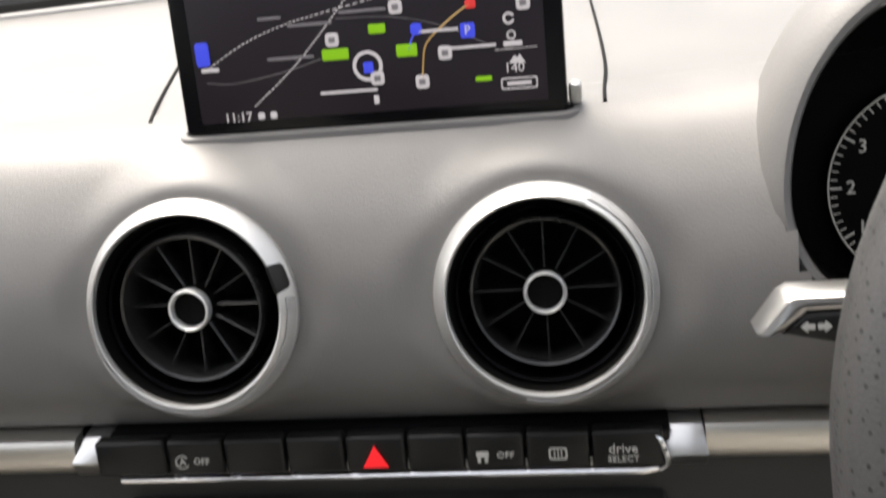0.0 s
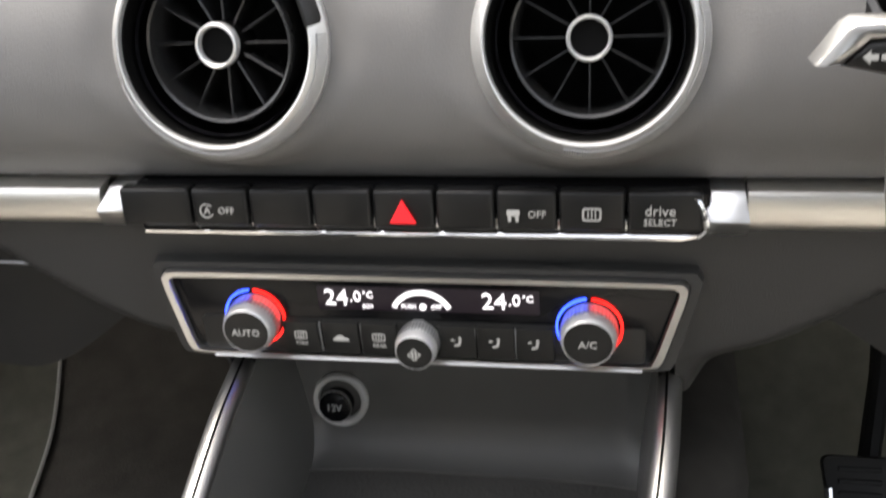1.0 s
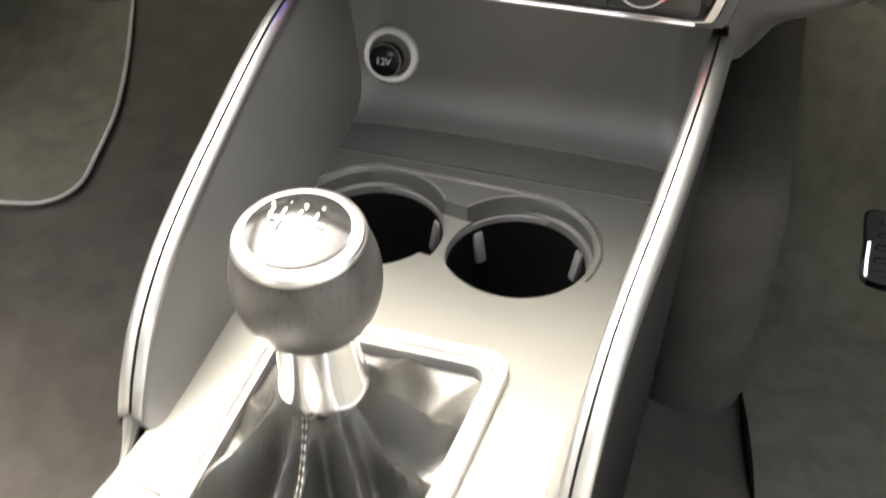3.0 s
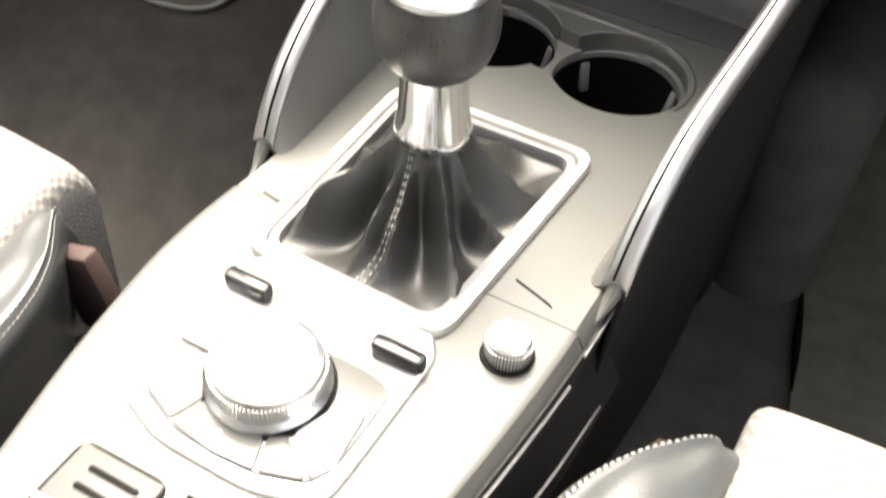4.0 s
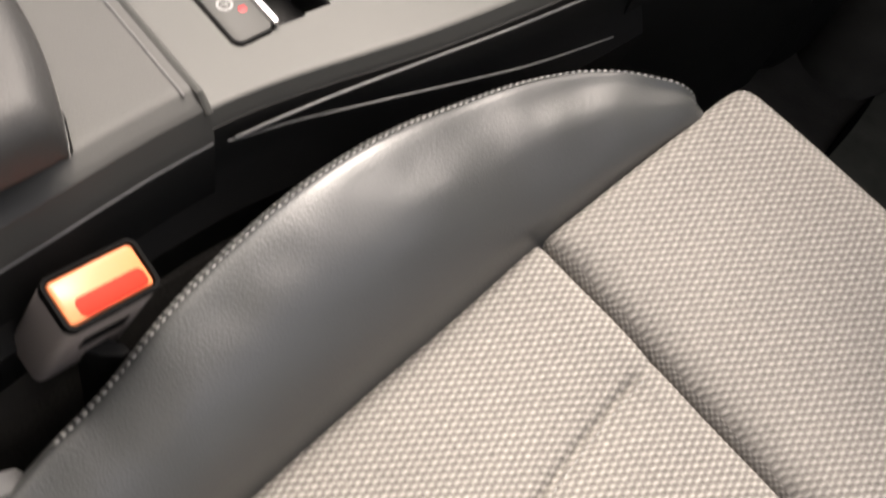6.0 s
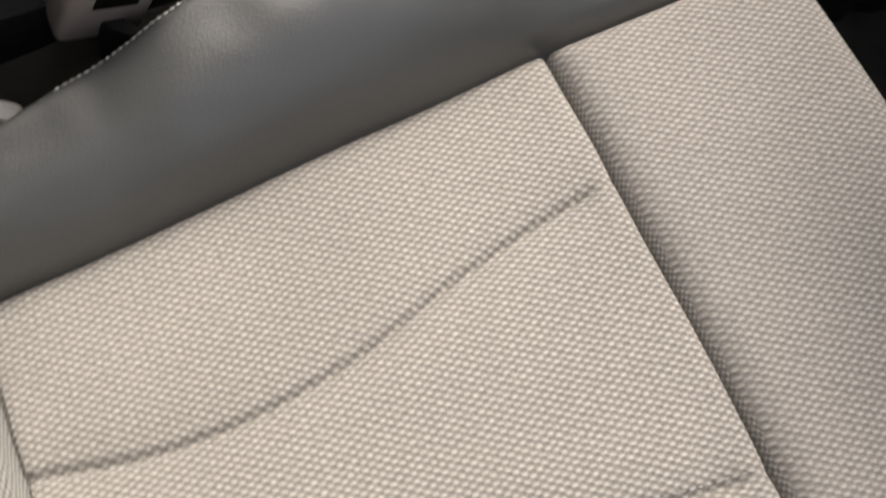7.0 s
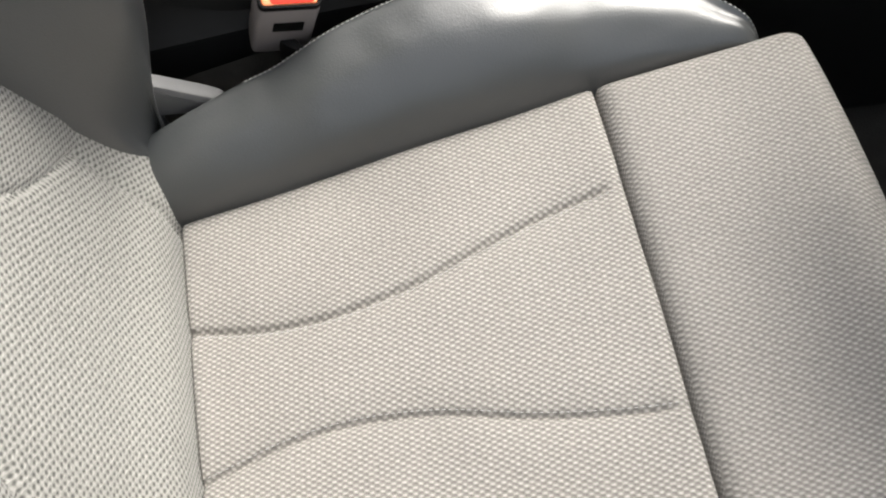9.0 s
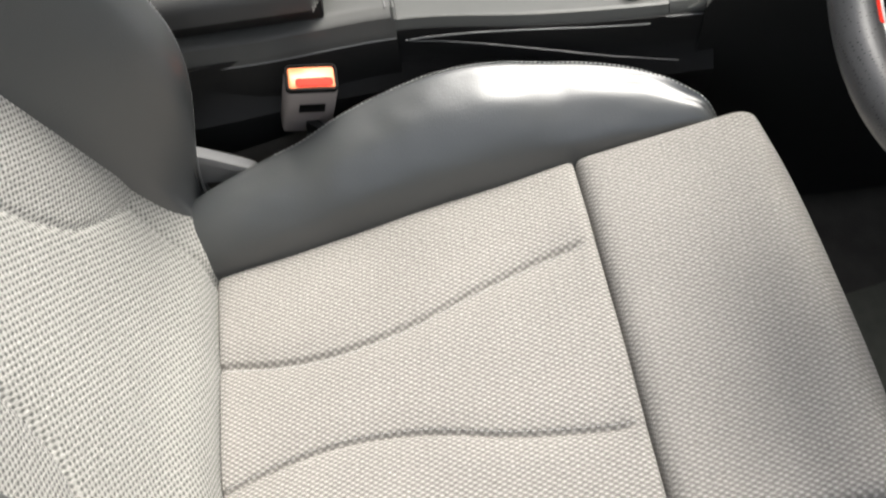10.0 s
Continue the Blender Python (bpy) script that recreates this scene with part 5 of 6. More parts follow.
gear_knob = part("knob", lathe([(smooth_along([(i, b[0]) for i, b in enumerate(ball)], k / 4), smooth_along([(i, b[1]) for i, b in enumerate(ball)], k / 4)) for k in range(33)], 64), PERFORATED, lever_root, "perforated leather ball", m=sm_ball)
part("knob_ring", lathe([(0.0292, 0.0835), (0.0300, 0.0855), (0.0285, 0.0885), (0.0255, 0.0900), (0.0240, 0.0890), (0.0240, 0.086)], 64, True), SATINCHROME, gear_knob, "polished ring", m=sm_ball)
cap = part("knob_cap", lathe([(0.0245, 0.0880), (0.0235, 0.0905), (0.0150, 0.0935), (0.0, 0.0950)], 64), CAPGLOSS, gear_knob, "gloss black cap with the shift pattern", m=sm_ball)
cmx = sm_ball @ Matrix.Translation((0, 0, 0.0948))
bm = plate(rrect(0.026, 0.0011, 0.0003, 2, 0, 0), 0, 0.0004, 0.0001)
for k in (-1, 0, 1):
    plate(rrect(0.0011, 0.0130, 0.0003, 2, k * 0.0075, 0), 0, 0.0004, 0.0001, bm)
plate(rrect(0.0011, 0.0065, 0.0003, 2, -0.0128, 0.003), 0, 0.0004, 0.0001, bm)
part("shift_pattern", bm, PRINT, cap, m=cmx)
for dig, dx, dy in (("1", -0.0075, 0.0098), ("3", 0, 0.0098), ("5", 0.0075, 0.0098), ("2", -0.0075, -0.0098), ("4", 0, -0.0098), ("6", 0.0075, -0.0098), ("R", -0.0150, 0.0092)):
    words(dig, 0.0058, PRINT, cap, sm_ball @ Matrix.Translation((dx, dy, 0.0948 - 0.5 * (dx * dx + dy * dy) / 0.055)), "numeral")

# ---- media controller ----
media = root("media_controller", (-0.005, -0.34, ZC), "rotary media controller on a glossy panel", "control panel")
po = soft([(-0.0620, -0.2790), (-0.0595, -0.3720), (-0.0530, -0.3790), (-0.0300, -0.3880), (0.0150, -0.3890), (0.0400, -0.3810), (0.0450, -0.3730), (0.0470, -0.2790)], 6, 0.25)
part("panel", plate(po, ZC - 0.001, ZC + 0.0030, 0.0020), SATINCHROME, media, "bright polished panel border")
pi_ = soft([(-0.0545, -0.3160), (-0.0530, -0.3640), (-0.0470, -0.3730), (-0.0250, -0.3825), (0.0130, -0.3830), (0.0345, -0.3755), (0.0400, -0.3640), (0.0405, -0.3160)], 6, 0.25)
part("key_field", plate(pi_, ZC + 0.0030, ZC + 0.0046, 0.0012), PANELGLOSS, media, "glossy dark key field")
dm = flat(-0.0060, -0.3440, ZC)
dial_knob = part("dial", lathe([(0.0265, 0.003), (0.0268, 0.008), (0.0245, 0.0100), (0.0240, 0.019), (0.0232, 0.0215), (0.0205, 0.0228), (0.0195, 0.0222), (0.0, 0.0212)], 72), SATIN, media, "satin metal rotary dial", m=dm)
part("dial_gap", lathe([(0.0285, 0.0045), (0.0285, 0.0052), (0.0, 0.0052)], 56), BLACKSHADE, dial_knob, m=dm)
part("dial_touchpad", lathe([(0.0193, 0.0218), (0.0188, 0.0226), (0.0, 0.0226)], 56), DIALTOP, dial_knob, "glossy touch surface", m=dm)
knurl = bmesh.new()
for i in range(90):
    bx = rbox(0.0006, 0.0006, 0.008, 0, 1, (0.0244, 0, 0.0145))
    bx.transform(Matrix.Rotation(2 * math.pi * i / 90, 4, "Z"))
    tmp = bpy.data.meshes.new("ridge")
    bx.to_mesh(tmp)
    bx.free()
    knurl.from_mesh(tmp)
    bpy.data.meshes.remove(tmp)
part("knurling", knurl, SATIN, dial_knob, m=dm)
MEDIA_KEYS = [("key", [(-0.0535, -0.3450), (-0.0360, -0.3450), (-0.0330, -0.3530), (-0.0245, -0.3640), (-0.0300, -0.3790), (-0.0465, -0.3720), (-0.0525, -0.3630)], PANELGLOSS, 0.0012, ""),
        ("key", [(-0.0235, -0.3645), (-0.0060, -0.3700), (0.0080, -0.3670), (0.0130, -0.3820), (-0.0070, -0.3835), (-0.0285, -0.3800)], PANELGLOSS, 0.0012, ""),
        ("key", [(0.0090, -0.3665), (0.0160, -0.3620), (0.0330, -0.3755), (0.0145, -0.3815)], PANELGLOSS, 0.0012, ""),
        # Bright metal stands in for sky reflected by the two gloss keys.
        ("direction_key", [(0.0175, -0.3610), (0.0245, -0.3420), (0.0370, -0.3370), (0.0395, -0.3640), (0.0340, -0.3740)], SATINCHROME, 0.0026, "raised gloss key, sky reflection given as bright metal"),
        ("direction_key", [(-0.0535, -0.3435), (-0.0365, -0.3435), (-0.0300, -0.3230), (-0.0360, -0.3170), (-0.0530, -0.3170)], SATINCHROME, 0.0026, "raised gloss key, sky reflection given as bright metal")]
for name, shape, mat, rise, note in MEDIA_KEYS:
    part(name, plate(soft(shape, 5, 0.16), ZC + 0.0040, ZC + 0.0046 + rise, 0.0008), mat, media, note)
words("MENU", 0.0050, PRINT, media, flat(-0.0395, -0.3660, ZC + 0.0060, -24))
bm = bmesh.new()
plate(rrect(0.0075, 0.0018, 0.0004, 2, 0, 0), 0, 0.0004, 0.0001, bm)
plate([(-0.002, 0.0018), (0.0005, 0.0018), (0.0028, 0.0042), (0.001, 0.0042)], 0, 0.0004, 0.0001, bm)
part("icon", bm, PRINT, media, m=flat(-0.010, -0.3780, ZC + 0.0059, -6))
for x, w in ((-0.0460, 0.024), (0.0325, 0.026)):
    part("toggle", plate(rrect(w, 0.0080, 0.003, 4), 0, 0.0095, 0.0022), CAPGLOSS, media, "glossy toggle switch", m=flat(x, -0.3035, ZC + 0.001))
part("toggle_bar", box_between(-0.033, 0.019, -0.3060, -0.3035, ZC + 0.003, ZC + 0.0040, 0.0004), GREYPL, media)

# ---- volume knob ----
volume = root("volume_knob", (0.0715, -0.277, ZC), "small knurled volume knob beside the gear lever", "knob")
vm = flat(0.0715, -0.2750, ZC) @ Matrix.Scale(0.86, 4)
part("seat_ring", lathe([(0.0145, 0.0), (0.0142, 0.0016), (0.0125, 0.0020), (0.0, 0.0018)], 40), BLACKSHADE, volume, m=vm)
vk = part("cap", lathe([(0.0119, 0.002), (0.0121, 0.0115), (0.0116, 0.0132), (0.0, 0.0130)], 48), GREYPL, volume, "knurled grey knob body", m=vm)
part("cap_top", lathe([(0.0117, 0.0126), (0.0114, 0.0140), (0.0102, 0.0150), (0.0090, 0.0146), (0.0, 0.0141)], 48), SATINCHROME, vk, "bright metal top", m=vm)
knurl = bmesh.new()
for i in range(44):
    bx = rbox(0.0008, 0.0007, 0.0092, 0, 1, (0.0122, 0, 0.0072))
    bx.transform(Matrix.Rotation(2 * math.pi * i / 44, 4, "Z"))
    tmp = bpy.data.meshes.new("ridge")
    bx.to_mesh(tmp)
    bx.free()
    knurl.from_mesh(tmp)
    bpy.data.meshes.remove(tmp)
part("knurling", knurl, SATIN, vk, m=vm)

# ---- parking brake switches ----
brake = root("parking_brake_switches", (-0.008, -0.427, ZC), "two brake switches with chrome bars beside an open pocket", "switch panel")
bo = rrect(0.0428, 0.0528, 0.006, 5, -0.0325, -0.4275)
part("switch_frame", frame_plate(bo, rrect(0.0410, 0.0510, 0.005, 5, -0.0325, -0.4275), ZC - 0.001, ZC + 0.0014, 0.0005), BLACKSHADE, brake)
part("hold_switch", plate(rrect(0.0400, 0.0200, 0.004, 5, -0.0325, -0.4425), ZC - 0.001, ZC + 0.0026, 0.0012), SWITCH, brake, "dark rocker switch")
grille = part("rear_plate", plate(rrect(0.0400, 0.0280, 0.002, 4, -0.0325, -0.4165), ZC - 0.001, ZC + 0.0020, 0.0008), SWITCH, brake)
for dy in (-0.411, -0.4195):
    part("slot", plate(rrect(0.024, 0.0030, 0.0012, 4, -0.0310, dy), ZC + 0.0020, ZC + 0.0024, 0.0001), BLACKSHADE, grille)
part("chrome_bar", box_between(-0.0525, -0.0105, -0.4325, -0.4290, ZC + 0.0015, ZC + 0.0040, 0.001), CHROME, brake, "chrome bar")
part("brake_switch", plate(rrect(0.0430, 0.0225, 0.005, 5, 0.0185, -0.4445), ZC - 0.001, ZC + 0.0026, 0.0012), SWITCH, brake, "dark brake switch")
part("switch_gap", frame_plate(rrect(0.0450, 0.0245, 0.006, 5, 0.0185, -0.4445), rrect(0.0430, 0.0225, 0.005, 5, 0.0185, -0.4445), ZC - 0.001, ZC + 0.0008, 0.0003), BLACKSHADE, brake)
part("chrome_bar", box_between(-0.0030, 0.0395, -0.4340, -0.4305, ZC + 0.0015, ZC + 0.0045, 0.001), CHROME, brake, "chrome bar")
part("brake_icon", arc_plate(0.0030, 0.0042, 0, 360, 0, 0.0004, 20), WHITE, brake, m=flat(0.0165, -0.4470, ZC + 0.0026))
words("P", 0.0050, WHITE, brake, flat(0.0165, -0.4470, ZC + 0.0028))
part("brake_light", plate(rrect(0.0042, 0.0042, 0.0015, 3), 0, 0.0004, 0.0001), REDLIT, brake, "small red light", m=flat(0.0232, -0.4412, ZC + 0.0026))
pit = bmesh.new()
rings = []
for grow, z in ((0.0, -0.001), (0.0, -0.028), (0.0015, -0.030), (0.0015, -0.001)):
    rings.append([pit.verts.new((x, y, ZC + z)) for x, y in ((-0.0040 - grow, -0.4325 - grow), (0.0405 + grow, -0.4325 - grow), (0.0405 + grow, -0.4000 + grow), (-0.0040 - grow, -0.4000 + grow))])
for a, b in zip(rings, rings[1:] + rings[:1]):
    if a is rings[1]:
        continue
    for k in range(4):
        pit.faces.new((a[k], a[(k + 1) % 4], b[(k + 1) % 4], b[k]))
pit.faces.new(rings[1])
pit.faces.new(rings[2])
part("pocket", pit, SIDESHADE, brake, "dark open pocket", smooth=False)

# ---- armrest ----
armrest = root("armrest", (0, -0.6, 0.33), "dark armrest base with a stitched leather lid", "armrest")


def arm_base(u, v):
    y = -0.489 - 0.62 * v
    prof = [(0.0, (-1.0, -0.11)), (0.14, (-1.02, -0.024)), (0.22, (-0.95, -0.005)), (0.30, (-0.80, 0.0)), (0.70, (0.80, 0.0)), (0.78, (0.95, -0.005)), (0.86, (1.02, -0.024)), (1.0, (1.0, -0.11))]
    x = along([(k, p[0]) for k, p in prof], u) * (0.0690 + 0.007 * sstep(-0.50, -0.62, y))
    z = 0.4415 + along([(k, p[1]) for k, p in prof], u)
    return x, y, z


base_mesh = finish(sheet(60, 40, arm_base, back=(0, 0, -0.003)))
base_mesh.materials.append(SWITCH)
base_mesh.materials.append(SIDESHADE)
# Lower sides take the near-black, so their shade sits in the material.
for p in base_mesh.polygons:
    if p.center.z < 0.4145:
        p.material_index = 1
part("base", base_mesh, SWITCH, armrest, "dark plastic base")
part("front_lip", sweep([(-0.066, -0.4895, 0.434), (-0.060, -0.4895, 0.4405), (0.060, -0.4895, 0.4405), (0.067, -0.4895, 0.434)], 0.0022, 8), TOPPANEL, armrest)
# Thin pale line across the front of the base.
part("front_edge", sweep([(-0.056, -0.4965, 0.4418), (0.058, -0.4965, 0.4418)], 0.0006, 6), GREYPL, armrest, "thin pale front edge")
for s in (-1, 1):
    part("lower_edge", sweep([(s * 1.018 * (0.0690 + 0.007 * sstep(-0.50, -0.62, y)), y, 0.4145) for y in np.linspace(-0.490, -0.80, 24)], 0.0008, 6), GREYPL, armrest, "thin pale lower edge")
lid = part("lid", pad(lambda u, v: (-0.084 + 0.158 * u, -1.07 + 0.530 * v - 0.018 * (2 * u - 1) ** 2 * v), (0.158, 0.530), lambda x, y: 0.490 + 0.004 * math.cos(x * 18), 0.027, 0.016, 24, 40), LIDLEATHER, armrest, "black leather lid")
for dz in (0.0, 0.004):
    part("lid_stitching", stitches([(-0.082 + 0.156 * k / 30, -0.5415 - 0.018 * (2 * k / 30 - 1) ** 2 + 0.0014, 0.4665 - dz) for k in range(31)], 0.003, 0.002, 0.0006), DARKSTITCH, lid)
part("lid_underside", box_between(-0.070, 0.060, -1.04, -0.550, 0.440, 0.468, 0.003), SIDESHADE, armrest)


# ---- front seats ----
SX = 0.357
SEAM = [(-0.70, 0.2960), (-0.681, 0.2990), (-0.631, 0.3105), (-0.580, 0.3140), (-0.519, 0.3070), (-0.4515, 0.2880), (-0.400, 0.2765), (-0.349, 0.2690)]
RIDGE = [(-0.715, 0.318), (-0.70, 0.326), (-0.66, 0.341), (-0.62, 0.350), (-0.594, 0.356), (-0.56, 0.371), (-0.528, 0.381), (-0.468, 0.396), (-0.43, 0.400), (-0.40, 0.398), (-0.36, 0.392), (-0.33, 0.390), (-0.30, 0.387), (-0.27, 0.384), (-0.245, 0.381), (-0.225, 0.374), (-0.212, 0.350)]
RIDGEX = [(-0.715, 0.152), (-0.70, 0.150), (-0.66, 0.141), (-0.62, 0.130), (-0.58, 0.122), (-0.53, 0.110), (-0.48, 0.103), (-0.43, 0.101), (-0.38, 0.102), (-0.33, 0.108), (-0.29, 0.118), (-0.26, 0.133), (-0.235, 0.154), (-0.222, 0.166), (-0.21, 0.172)]
cushion_z = lambda y: 0.341 + 0.2118 * (y + 0.35)
edge_x = lambda y: 0.1755 + (0.1965 - 0.1755) * (-0.349 - y) / 0.345


def insert_top(x, y):
    z = cushion_z(y)
    s = smooth_along(SEAM, y)
    for xs, fade in ((s, 1.0), (2 * SX - s, 1.0)):
        d = x - xs
        near = 1 - 0.8 * sstep(-0.372, -0.352, y)
        z -= (0.0050 * math.exp(-(d / 0.0030) ** 2) + 0.0036 * math.exp(-(d / 0.015) ** 2)) * near
    z += 0.004 * math.sin(math.pi * (x - 0.2) / 0.32) + 0.0025 * noise.noise((x * 14, y * 14, 1.3))
    z -= 0.010 * math.exp(-((y + 0.6925) / 0.0030) ** 2)
    return z


def build_seat():
    seat = root("front_seat", (SX, -0.45, 0.10), "sports seat with woven beige-grey cloth and black leather bolsters", "car seat", "front seats")
    ins = part("cushion_insert", pad(lambda u, v: (edge_x(-0.722 + 0.375 * v) + (2 * SX - 2 * edge_x(-0.722 + 0.375 * v)) * u, -0.722 + 0.375 * v), (0.335, 0.375), insert_top, 0.05, 0.012, 230, 96), CLOTH, seat, "beige-grey woven cloth with two curved seams")
    s_pts = [(smooth_along(SEAM, y) + 0.0035, y, 0.0) for y in np.linspace(-0.69, -0.355, 60)]
    for mirror in (0, 1):
        path = [((2 * SX - x) if mirror else x, y, insert_top((2 * SX - x) if mirror else x, y) + 0.0004) for x, y, _ in s_pts]
        part("seam_thread", stitches(path, 0.0028, 0.0018, 0.00045), STITCH, ins)

    def thigh_plan(u, v):
        x = 0.177 + (2 * SX - 0.354) * u
        front = -0.169 - 0.014 * (2 * u - 1) ** 4
        return x, -0.3462 + (front + 0.3462) * v

    part("thigh_support", pad(thigh_plan, (0.352, 0.163), lambda x, y: 0.3480 + 0.232 * (y + 0.338) - 0.026 * sstep(-0.215, -0.168, y) ** 2 + 0.003 * math.sin(math.pi * (x - 0.18) / 0.352), 0.11, 0.016, 90, 40), CLOTH_FRONT, seat, "beige-grey woven cloth thigh pad")
    # Near-black block in place of the shade between cushion and thigh pad.
    part("cushion_gap_shade", box_between(0.190, 2 * SX - 0.190, -0.353, -0.340, 0.25, 0.326, 0.003), BLACKSHADE, seat)

    for side in (1, -1):
        def bolster(u, v, side=side):
            y = -0.708 + 0.496 * u
            zr = smooth_along(RIDGE, y)
            low = cushion_z(y) - 0.030
            x_in = edge_x(y) + 0.010 if y < -0.349 else 0.1855
            xr = smooth_along(RIDGEX, y)
            rise = zr - low
            prof = [(0.0, (x_in, low)), (0.16, (x_in - 0.006, low + 0.022)), (0.32, (x_in + 0.18 * (xr - x_in), low + 0.022 + 0.46 * (rise - 0.022))), (0.48, (x_in + 0.48 * (xr - x_in), low + 0.022 + 0.85 * (rise - 0.022))),
                    (0.60, (x_in + 0.80 * (xr - x_in), zr - 0.001)), (0.66, (x_in + 0.93 * (xr - x_in), zr + 0.002)), (0.72, (xr + 0.001, zr - 0.001)), (0.80, (xr - 0.003, zr - 0.012)), (0.90, (xr + 0.003, zr - 0.055)), (1.0, (xr + 0.012, 0.20))]
            x = smooth_along([(k, p[0]) for k, p in prof], v)
            z = smooth_along([(k, p[1]) for k, p in prof], v)
            z += (0.0022 * noise.noise((x * 26, y * 16, z * 26)) + 0.0008 * noise.noise((x * 70, y * 40, z * 70))) * (1 - sstep(0.55, 0.68, v))
            return (x if side == 1 else 2 * SX - x), y, z

        b = part("bolster", sheet(110, 44, bolster, back=(0, 0, -0.003)), LEATHER, seat, "black leather side bolster")
        for vv, m_ in ((0.685, STITCH), (0.735, DARKSTITCH)):
            pts = [Vector(bolster(k / 160, vv)) + Vector((0, 0, 0.0006)) for k in range(30, 160)]
            part("bolster_stitching", stitches(pts, 0.0026, 0.0016, 0.0006), m_, b)

        def back_bolster(u, v, side=side):
            z = 0.285 + 0.62 * u
            yb = -0.70 - 0.35 * (z - 0.30)
            prot = (0.102 * sstep(0.28, 0.55, z) if side == 1 else 0.074 * sstep(0.28, 0.48, z)) * (1 - 0.35 * sstep(0.66, 0.92, z)) + 0.016
            xb = 0.167 + (0.2048 - 0.167) * sstep(0.28, 0.56, z)
            prof = [(0.0, (xb + 0.020, yb - 0.035)), (0.16, (xb + 0.002, yb + 0.004)), (0.36, (xb - 0.012, yb + 0.45 * prot)), (0.54, (xb - 0.028, yb + 0.90 * prot)), (0.64, (0.148, yb + prot)),
                    (0.74, (0.137, yb + 0.93 * prot)), (0.86, (0.128, yb + 0.50 * prot)), (1.0, (0.125, yb - 0.11))]
            x = smooth_along([(k, p[0]) for k, p in prof], v)
            y = smooth_along([(k, p[1]) for k, p in prof], v)
            return (x if side == 1 else 2 * SX - x), y, z

        bb = part("back_bolster", sheet(60, 44, back_bolster, back=(0, -0.003, 0)), LEATHER, seat, "black leather backrest bolster")
        part("bolster_stitching", stitches([Vector(back_bolster(k / 100, 0.70)) + Vector((0, 0.0006, 0)) for k in range(101)], 0.0026, 0.0016, 0.0006), STITCH, bb)

    ARCH = [(0.262, 0.150), (0.395, 0.155), (0.43, 0.112), (0.4547, 0.0890), (0.49, 0.0740), (0.5227, 0.0640), (0.60, 0.060), (0.95, 0.072)]

    def back_face(u, v):
        z = 0.255 + 0.70 * v
        xb = 0.165 + (0.2035 - 0.165) * sstep(0.28, 0.56, z)
        x = xb + (2 * SX - 2 * xb) * u
        y = -0.70 - 0.35 * (z - 0.30)
        d = abs(x - SX) - along(ARCH, z)
        y -= 0.0034 * math.exp(-(d / 0.0040) ** 2)
        y += 0.0045 * sstep(0.0, 0.05, d) + 0.003 * noise.noise((x * 12, 0.4, z * 12))
        y += 0.006 * math.sin(math.pi * sstep(0.25, 0.36, z)) - 0.004 * sstep(0.30, 0.255, z)
        return x, y, z

    bm = sheet(120, 140, back_face, lambda x, y, z: (x, z), back=(0, -0.05, -0.01))
    me = finish(bm)
    me.materials.append(CLOTH_BACK)
    me.materials.append(CLOTH_SIDE)
    for p in me.polygons:
        c = p.center
        if abs(c.x - SX) > along(ARCH, c.z) and c.z > 0.396:
            p.material_index = 1
    back = part("backrest", me, CLOTH_BACK, seat, "woven cloth backrest with curved side panels")
    part("backrest_shell", box_between(0.150, 2 * SX - 0.150, -1.04, -0.90, 0.30, 0.93, 0.05, 3), HARD, seat)
    part("seat_base", box_between(0.150, 2 * SX - 0.150, -0.70, -0.235, 0.15, 0.262, 0.02), SIDESHADE, seat, "dark plastic seat base")
    part("side_valance", box_between(0.128, 0.150, -0.70, -0.24, 0.14, 0.30, 0.008), SIDESHADE, seat)
    part("side_valance", box_between(2 * SX - 0.150, 2 * SX - 0.128, -0.70, -0.24, 0.14, 0.30, 0.008), SIDESHADE, seat)
    for x in (0.20, 2 * SX - 0.20):
        part("seat_rail", box_between(x - 0.02, x + 0.02, -0.72, -0.20, 0.098, 0.155, 0.004), GREYPL, seat, "grey steel seat rail")
    for x, sg in ((0.128, 1), (2 * SX - 0.128, -1)):
        hinge = plate(soft([(-0.055, 0.0), (0.040, -0.012), (0.036, 0.004), (-0.016, 0.038), (-0.055, 0.050)], 5, 0.3), -0.006, 0.006, 0.003)
        hinge.transform(Matrix.Translation((x + 0.004 * sg, -0.672, 0.338)) @ Matrix(((0, 0, 1, 0), (1, 0, 0, 0), (0, 1, 0, 0), (0, 0, 0, 1))))
        part("hinge_cover", hinge, GREYPL, seat, "grey plastic hinge cover")
    neck = pad(lambda u, v: (SX - 0.13 + 0.26 * u, -1.02 + 0.10 * v), (0.26, 0.10), lambda x, y: 1.14, 0.15, 0.03, 16, 8)
    part("headrest", neck, LEATHER, seat, "black leather headrest")
    part("pull_tag", rbox(0.036, 0.014, 0.060, 0.004, 2), TAGBROWN, seat, "dark brown fabric side tag", m=Matrix.Translation((0.148, -0.228, 0.322)) @ Matrix.Rotation(radians(18), 4, "Y"))
    return seat


driver_seat = build_seat()
mirrored = Matrix.Translation((-SX - 0.046, -0.495, 0.10)) @ Matrix.Scale(-1, 4, (1, 0, 0))
copy_thing(driver_seat, mirrored)

# ---- seat belt buckle ----
buckle = root("seat_belt_buckle", (0.108, -0.568, 0.33), "grey seat belt buckle with a red release button", "buckle")
along_y, across, up = Vector((-0.0004, 1, -0.22)).normalized(), None, None
across = Vector((1, 0.0, -0.28)).normalized()
up = across.cross(along_y).normalized()
along_y = up.cross(across).normalized()
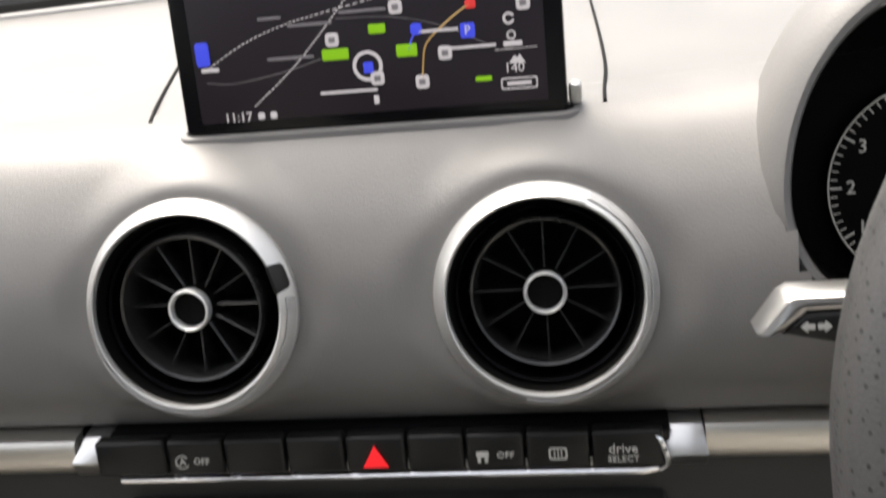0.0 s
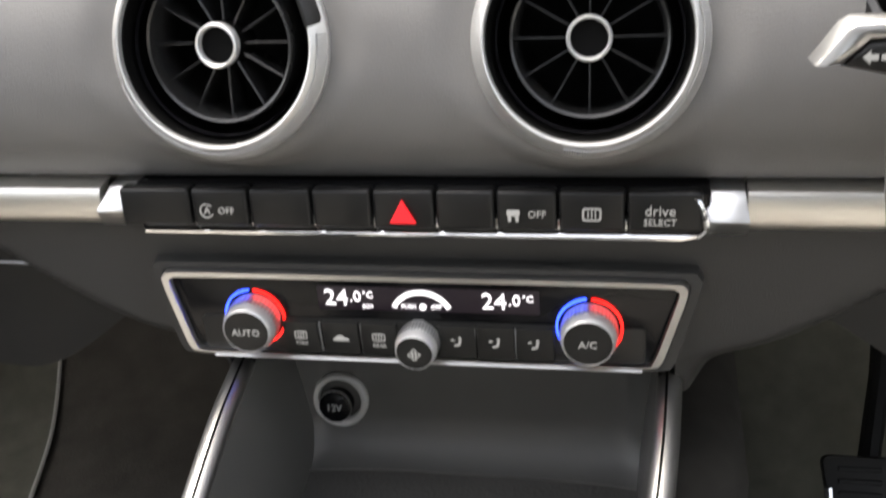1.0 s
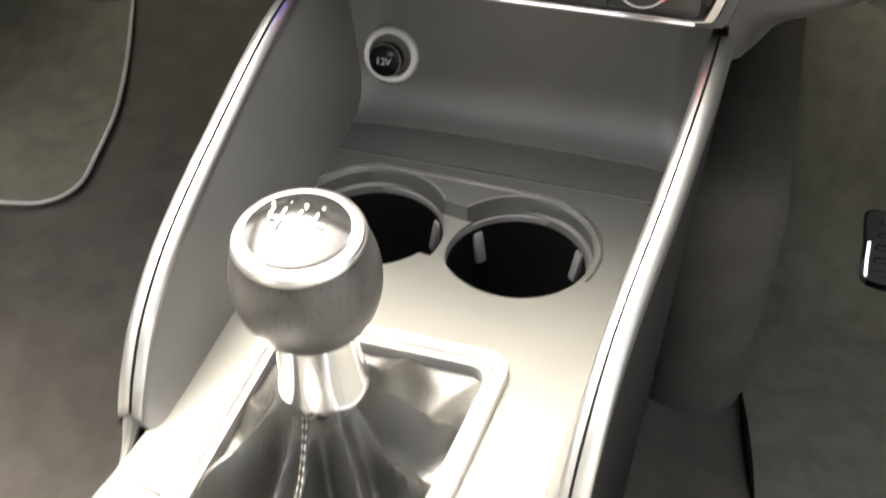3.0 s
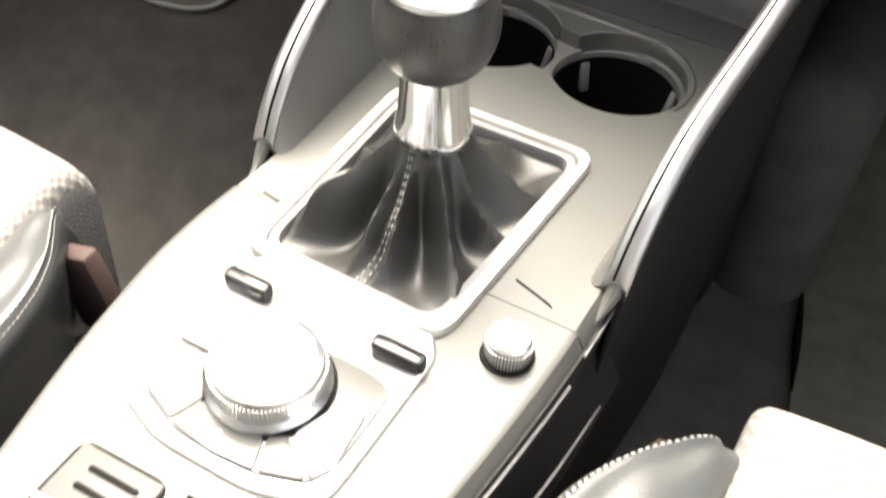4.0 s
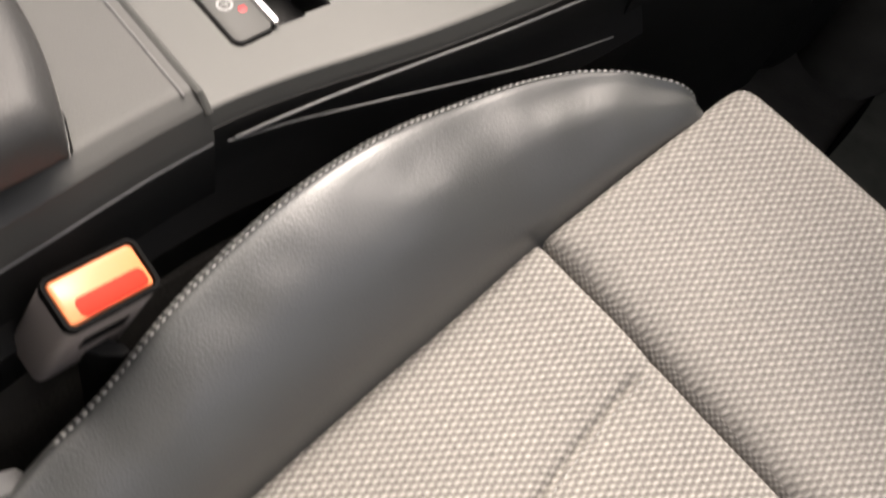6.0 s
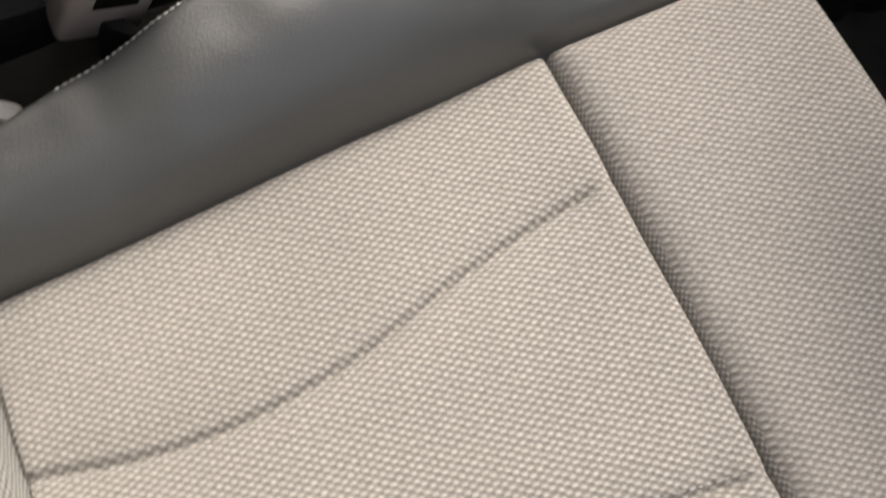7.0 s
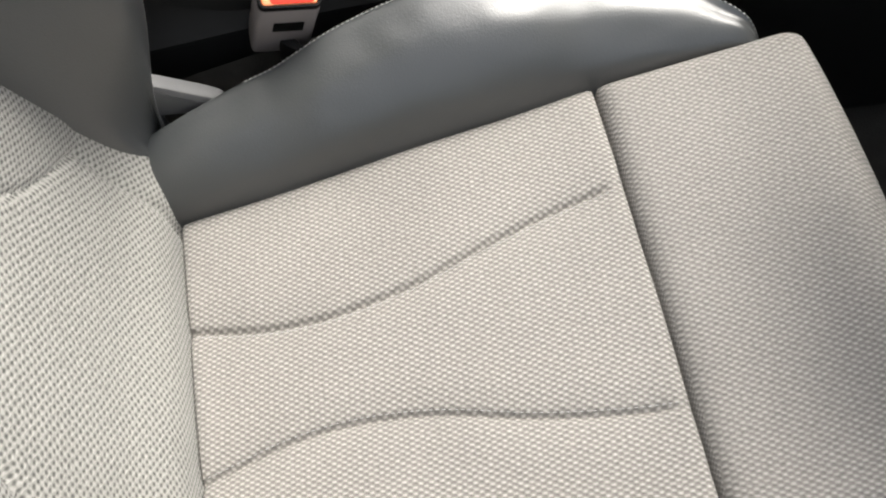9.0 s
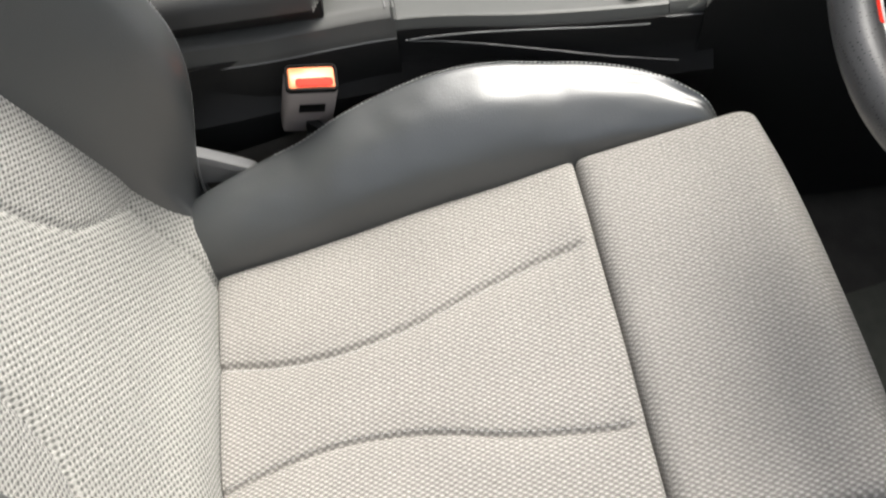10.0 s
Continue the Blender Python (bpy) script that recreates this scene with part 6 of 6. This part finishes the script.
BM = Matrix(((along_y.x, across.x, up.x, 0.1060), (along_y.y, across.y, up.y, -0.5695), (along_y.z, across.z, up.z, 0.4165), (0, 0, 0, 1)))
part("body", rbox(0.047, 0.026, 0.078, 0.005, 3, (0, 0, -0.0405)), BUCKLEGREY, buckle, "warm grey plastic body", m=BM)
part("button_frame", frame_plate(rrect(0.0465, 0.0265, 0.005, 5), rrect(0.0420, 0.0220, 0.003, 5), -0.004, 0.0012, 0.001), BLACKSHADE, buckle, m=BM)
part("release_button", plate(rrect(0.0415, 0.0215, 0.003, 5), -0.003, 0.0008, 0.0020), REDBUTTON, buckle, "red release button", m=BM)
# Redder patch painted where the button is free of the pale reflection.
part("glare_free_patch", plate(rrect(0.033, 0.0090, 0.003, 4, 0.002, 0.0052), 0.0008, 0.0011, 0.0001), PLAINRED, buckle, m=BM)
WM = BM @ Matrix.Translation((0.0015, 0.0128, -0.0320)) @ Matrix.Rotation(radians(-90), 4, "X")
part("window", plate(rrect(0.0235, 0.0145, 0.0008, 3), -0.001, 0.0006, 0.0002), BLACKSHADE, buckle, m=WM)
part("strap", sweep([(0.106, -0.576, 0.36), (0.104, -0.579, 0.30), (0.110, -0.59, 0.22), (0.12, -0.60, 0.14)], 0.013, 8, flat=0.35), SIDESHADE, buckle)

# ---- pedals ----
for x, w, name in ((0.278, 0.060, "clutch"), (0.400, 0.064, "brake")):
    pedal = root("pedal", (x, 0.26, 0.24), "rubber %s pedal with a bright steel edge" % name, "pedal", "pedals")
    qm = facing(x + 0.004, 0.246, 0.2475, 38)
    top, low = w / 2, w / 2 - 0.009
    part("pad", plate(soft([(-top, 0.030), (-low, -0.030), (low, -0.030), (top, 0.030)], 5, 0.14), -0.008, 0.004, 0.002), RUBBER, pedal, m=qm)
    part("steel_edge", sweep(spline([(-top + 0.0055, 0.004, 0.004), (-low - 0.002, -0.018, 0.004), (-low, -0.026, 0.004), (-low + 0.006, -0.030, 0.004), (0, -0.031, 0.004), (low - 0.006, -0.030, 0.004), (low, -0.026, 0.004), (low + 0.002, -0.018, 0.004), (top - 0.0055, 0.004, 0.004)], 40), 0.0034, 8), CHROME, pedal, "bright steel edge", m=qm)
    for k in range(5):
        part("rib", rbox(w - 0.026, 0.004, 0.003, 0.001, 1, (0, -0.020 + 0.010 * k, 0.0045)), RUBBER, pedal, m=qm)
    part("arm", sweep([(x + 0.012, 0.262, 0.246), (x + 0.030, 0.34, 0.30), (x + 0.045, 0.46, 0.42), (x + 0.050, 0.60, 0.62)], 0.009, 8), SIDESHADE, pedal)

# ---- floor mats ----
def floor_mat(inner, outer, y0, y1, slant, label, edge_material):
    """A carpet mat with rounded corners; inner: its console-side edge at y0, running outwards by slant per metre."""
    mat_root = root("floor_mat", ((inner + outer) / 2, (y0 + y1) / 2, 0.10), label, "mat", "floor mats")
    r = 0.07

    def mat_point(u, v):
        y = y0 + (y1 - y0) * v
        d = min(y - y0, y1 - y)
        cut = r - math.sqrt(max(0, r * r - (r - d) ** 2)) if d < r else 0
        sg = 1 if outer > inner else -1
        a, b = inner + slant * (y - y0) + sg * cut, outer - sg * cut
        x = a + (b - a) * u
        return x, y, floor_height(y, x) + (0.008 if outer < inner else 0.004) + 0.002 * noise.noise((x * 20, y * 20, 3))

    part("carpet", sheet(40, 90, mat_point, back=(0, 0, -0.006)), MAT, mat_root)
    loop = [mat_point(0, k / 80) for k in range(81)] + [mat_point(k / 20, 1) for k in range(1, 20)] + [mat_point(1, 1 - k / 80) for k in range(81)] + [mat_point(1 - k / 20, 0) for k in range(1, 20)]
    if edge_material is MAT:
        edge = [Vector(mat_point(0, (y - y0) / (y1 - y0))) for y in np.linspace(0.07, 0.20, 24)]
        # Short dark line along part of the mat's console-side edge.
        part("edge_line", sweep(edge, lambda s: 0.0008 + 0.0034 * math.sin(math.pi * min(1, max(0, s))), 6), BLACKSHADE, mat_root, "dark line along the mat edge")
    part("piping", sweep(loop, 0.0022 if edge_material is STITCH else 0.0010, 6, True), edge_material, mat_root, "piped edge")


floor_mat(-0.450, -0.72, 0.155, 0.60, -0.30, "dark carpet floor mat with a piped edge in the passenger footwell", STITCH)
floor_mat(0.246, 0.66, -0.14, 0.62, -0.176, "dark carpet floor mat with a piped edge in the driver's footwell", MAT)
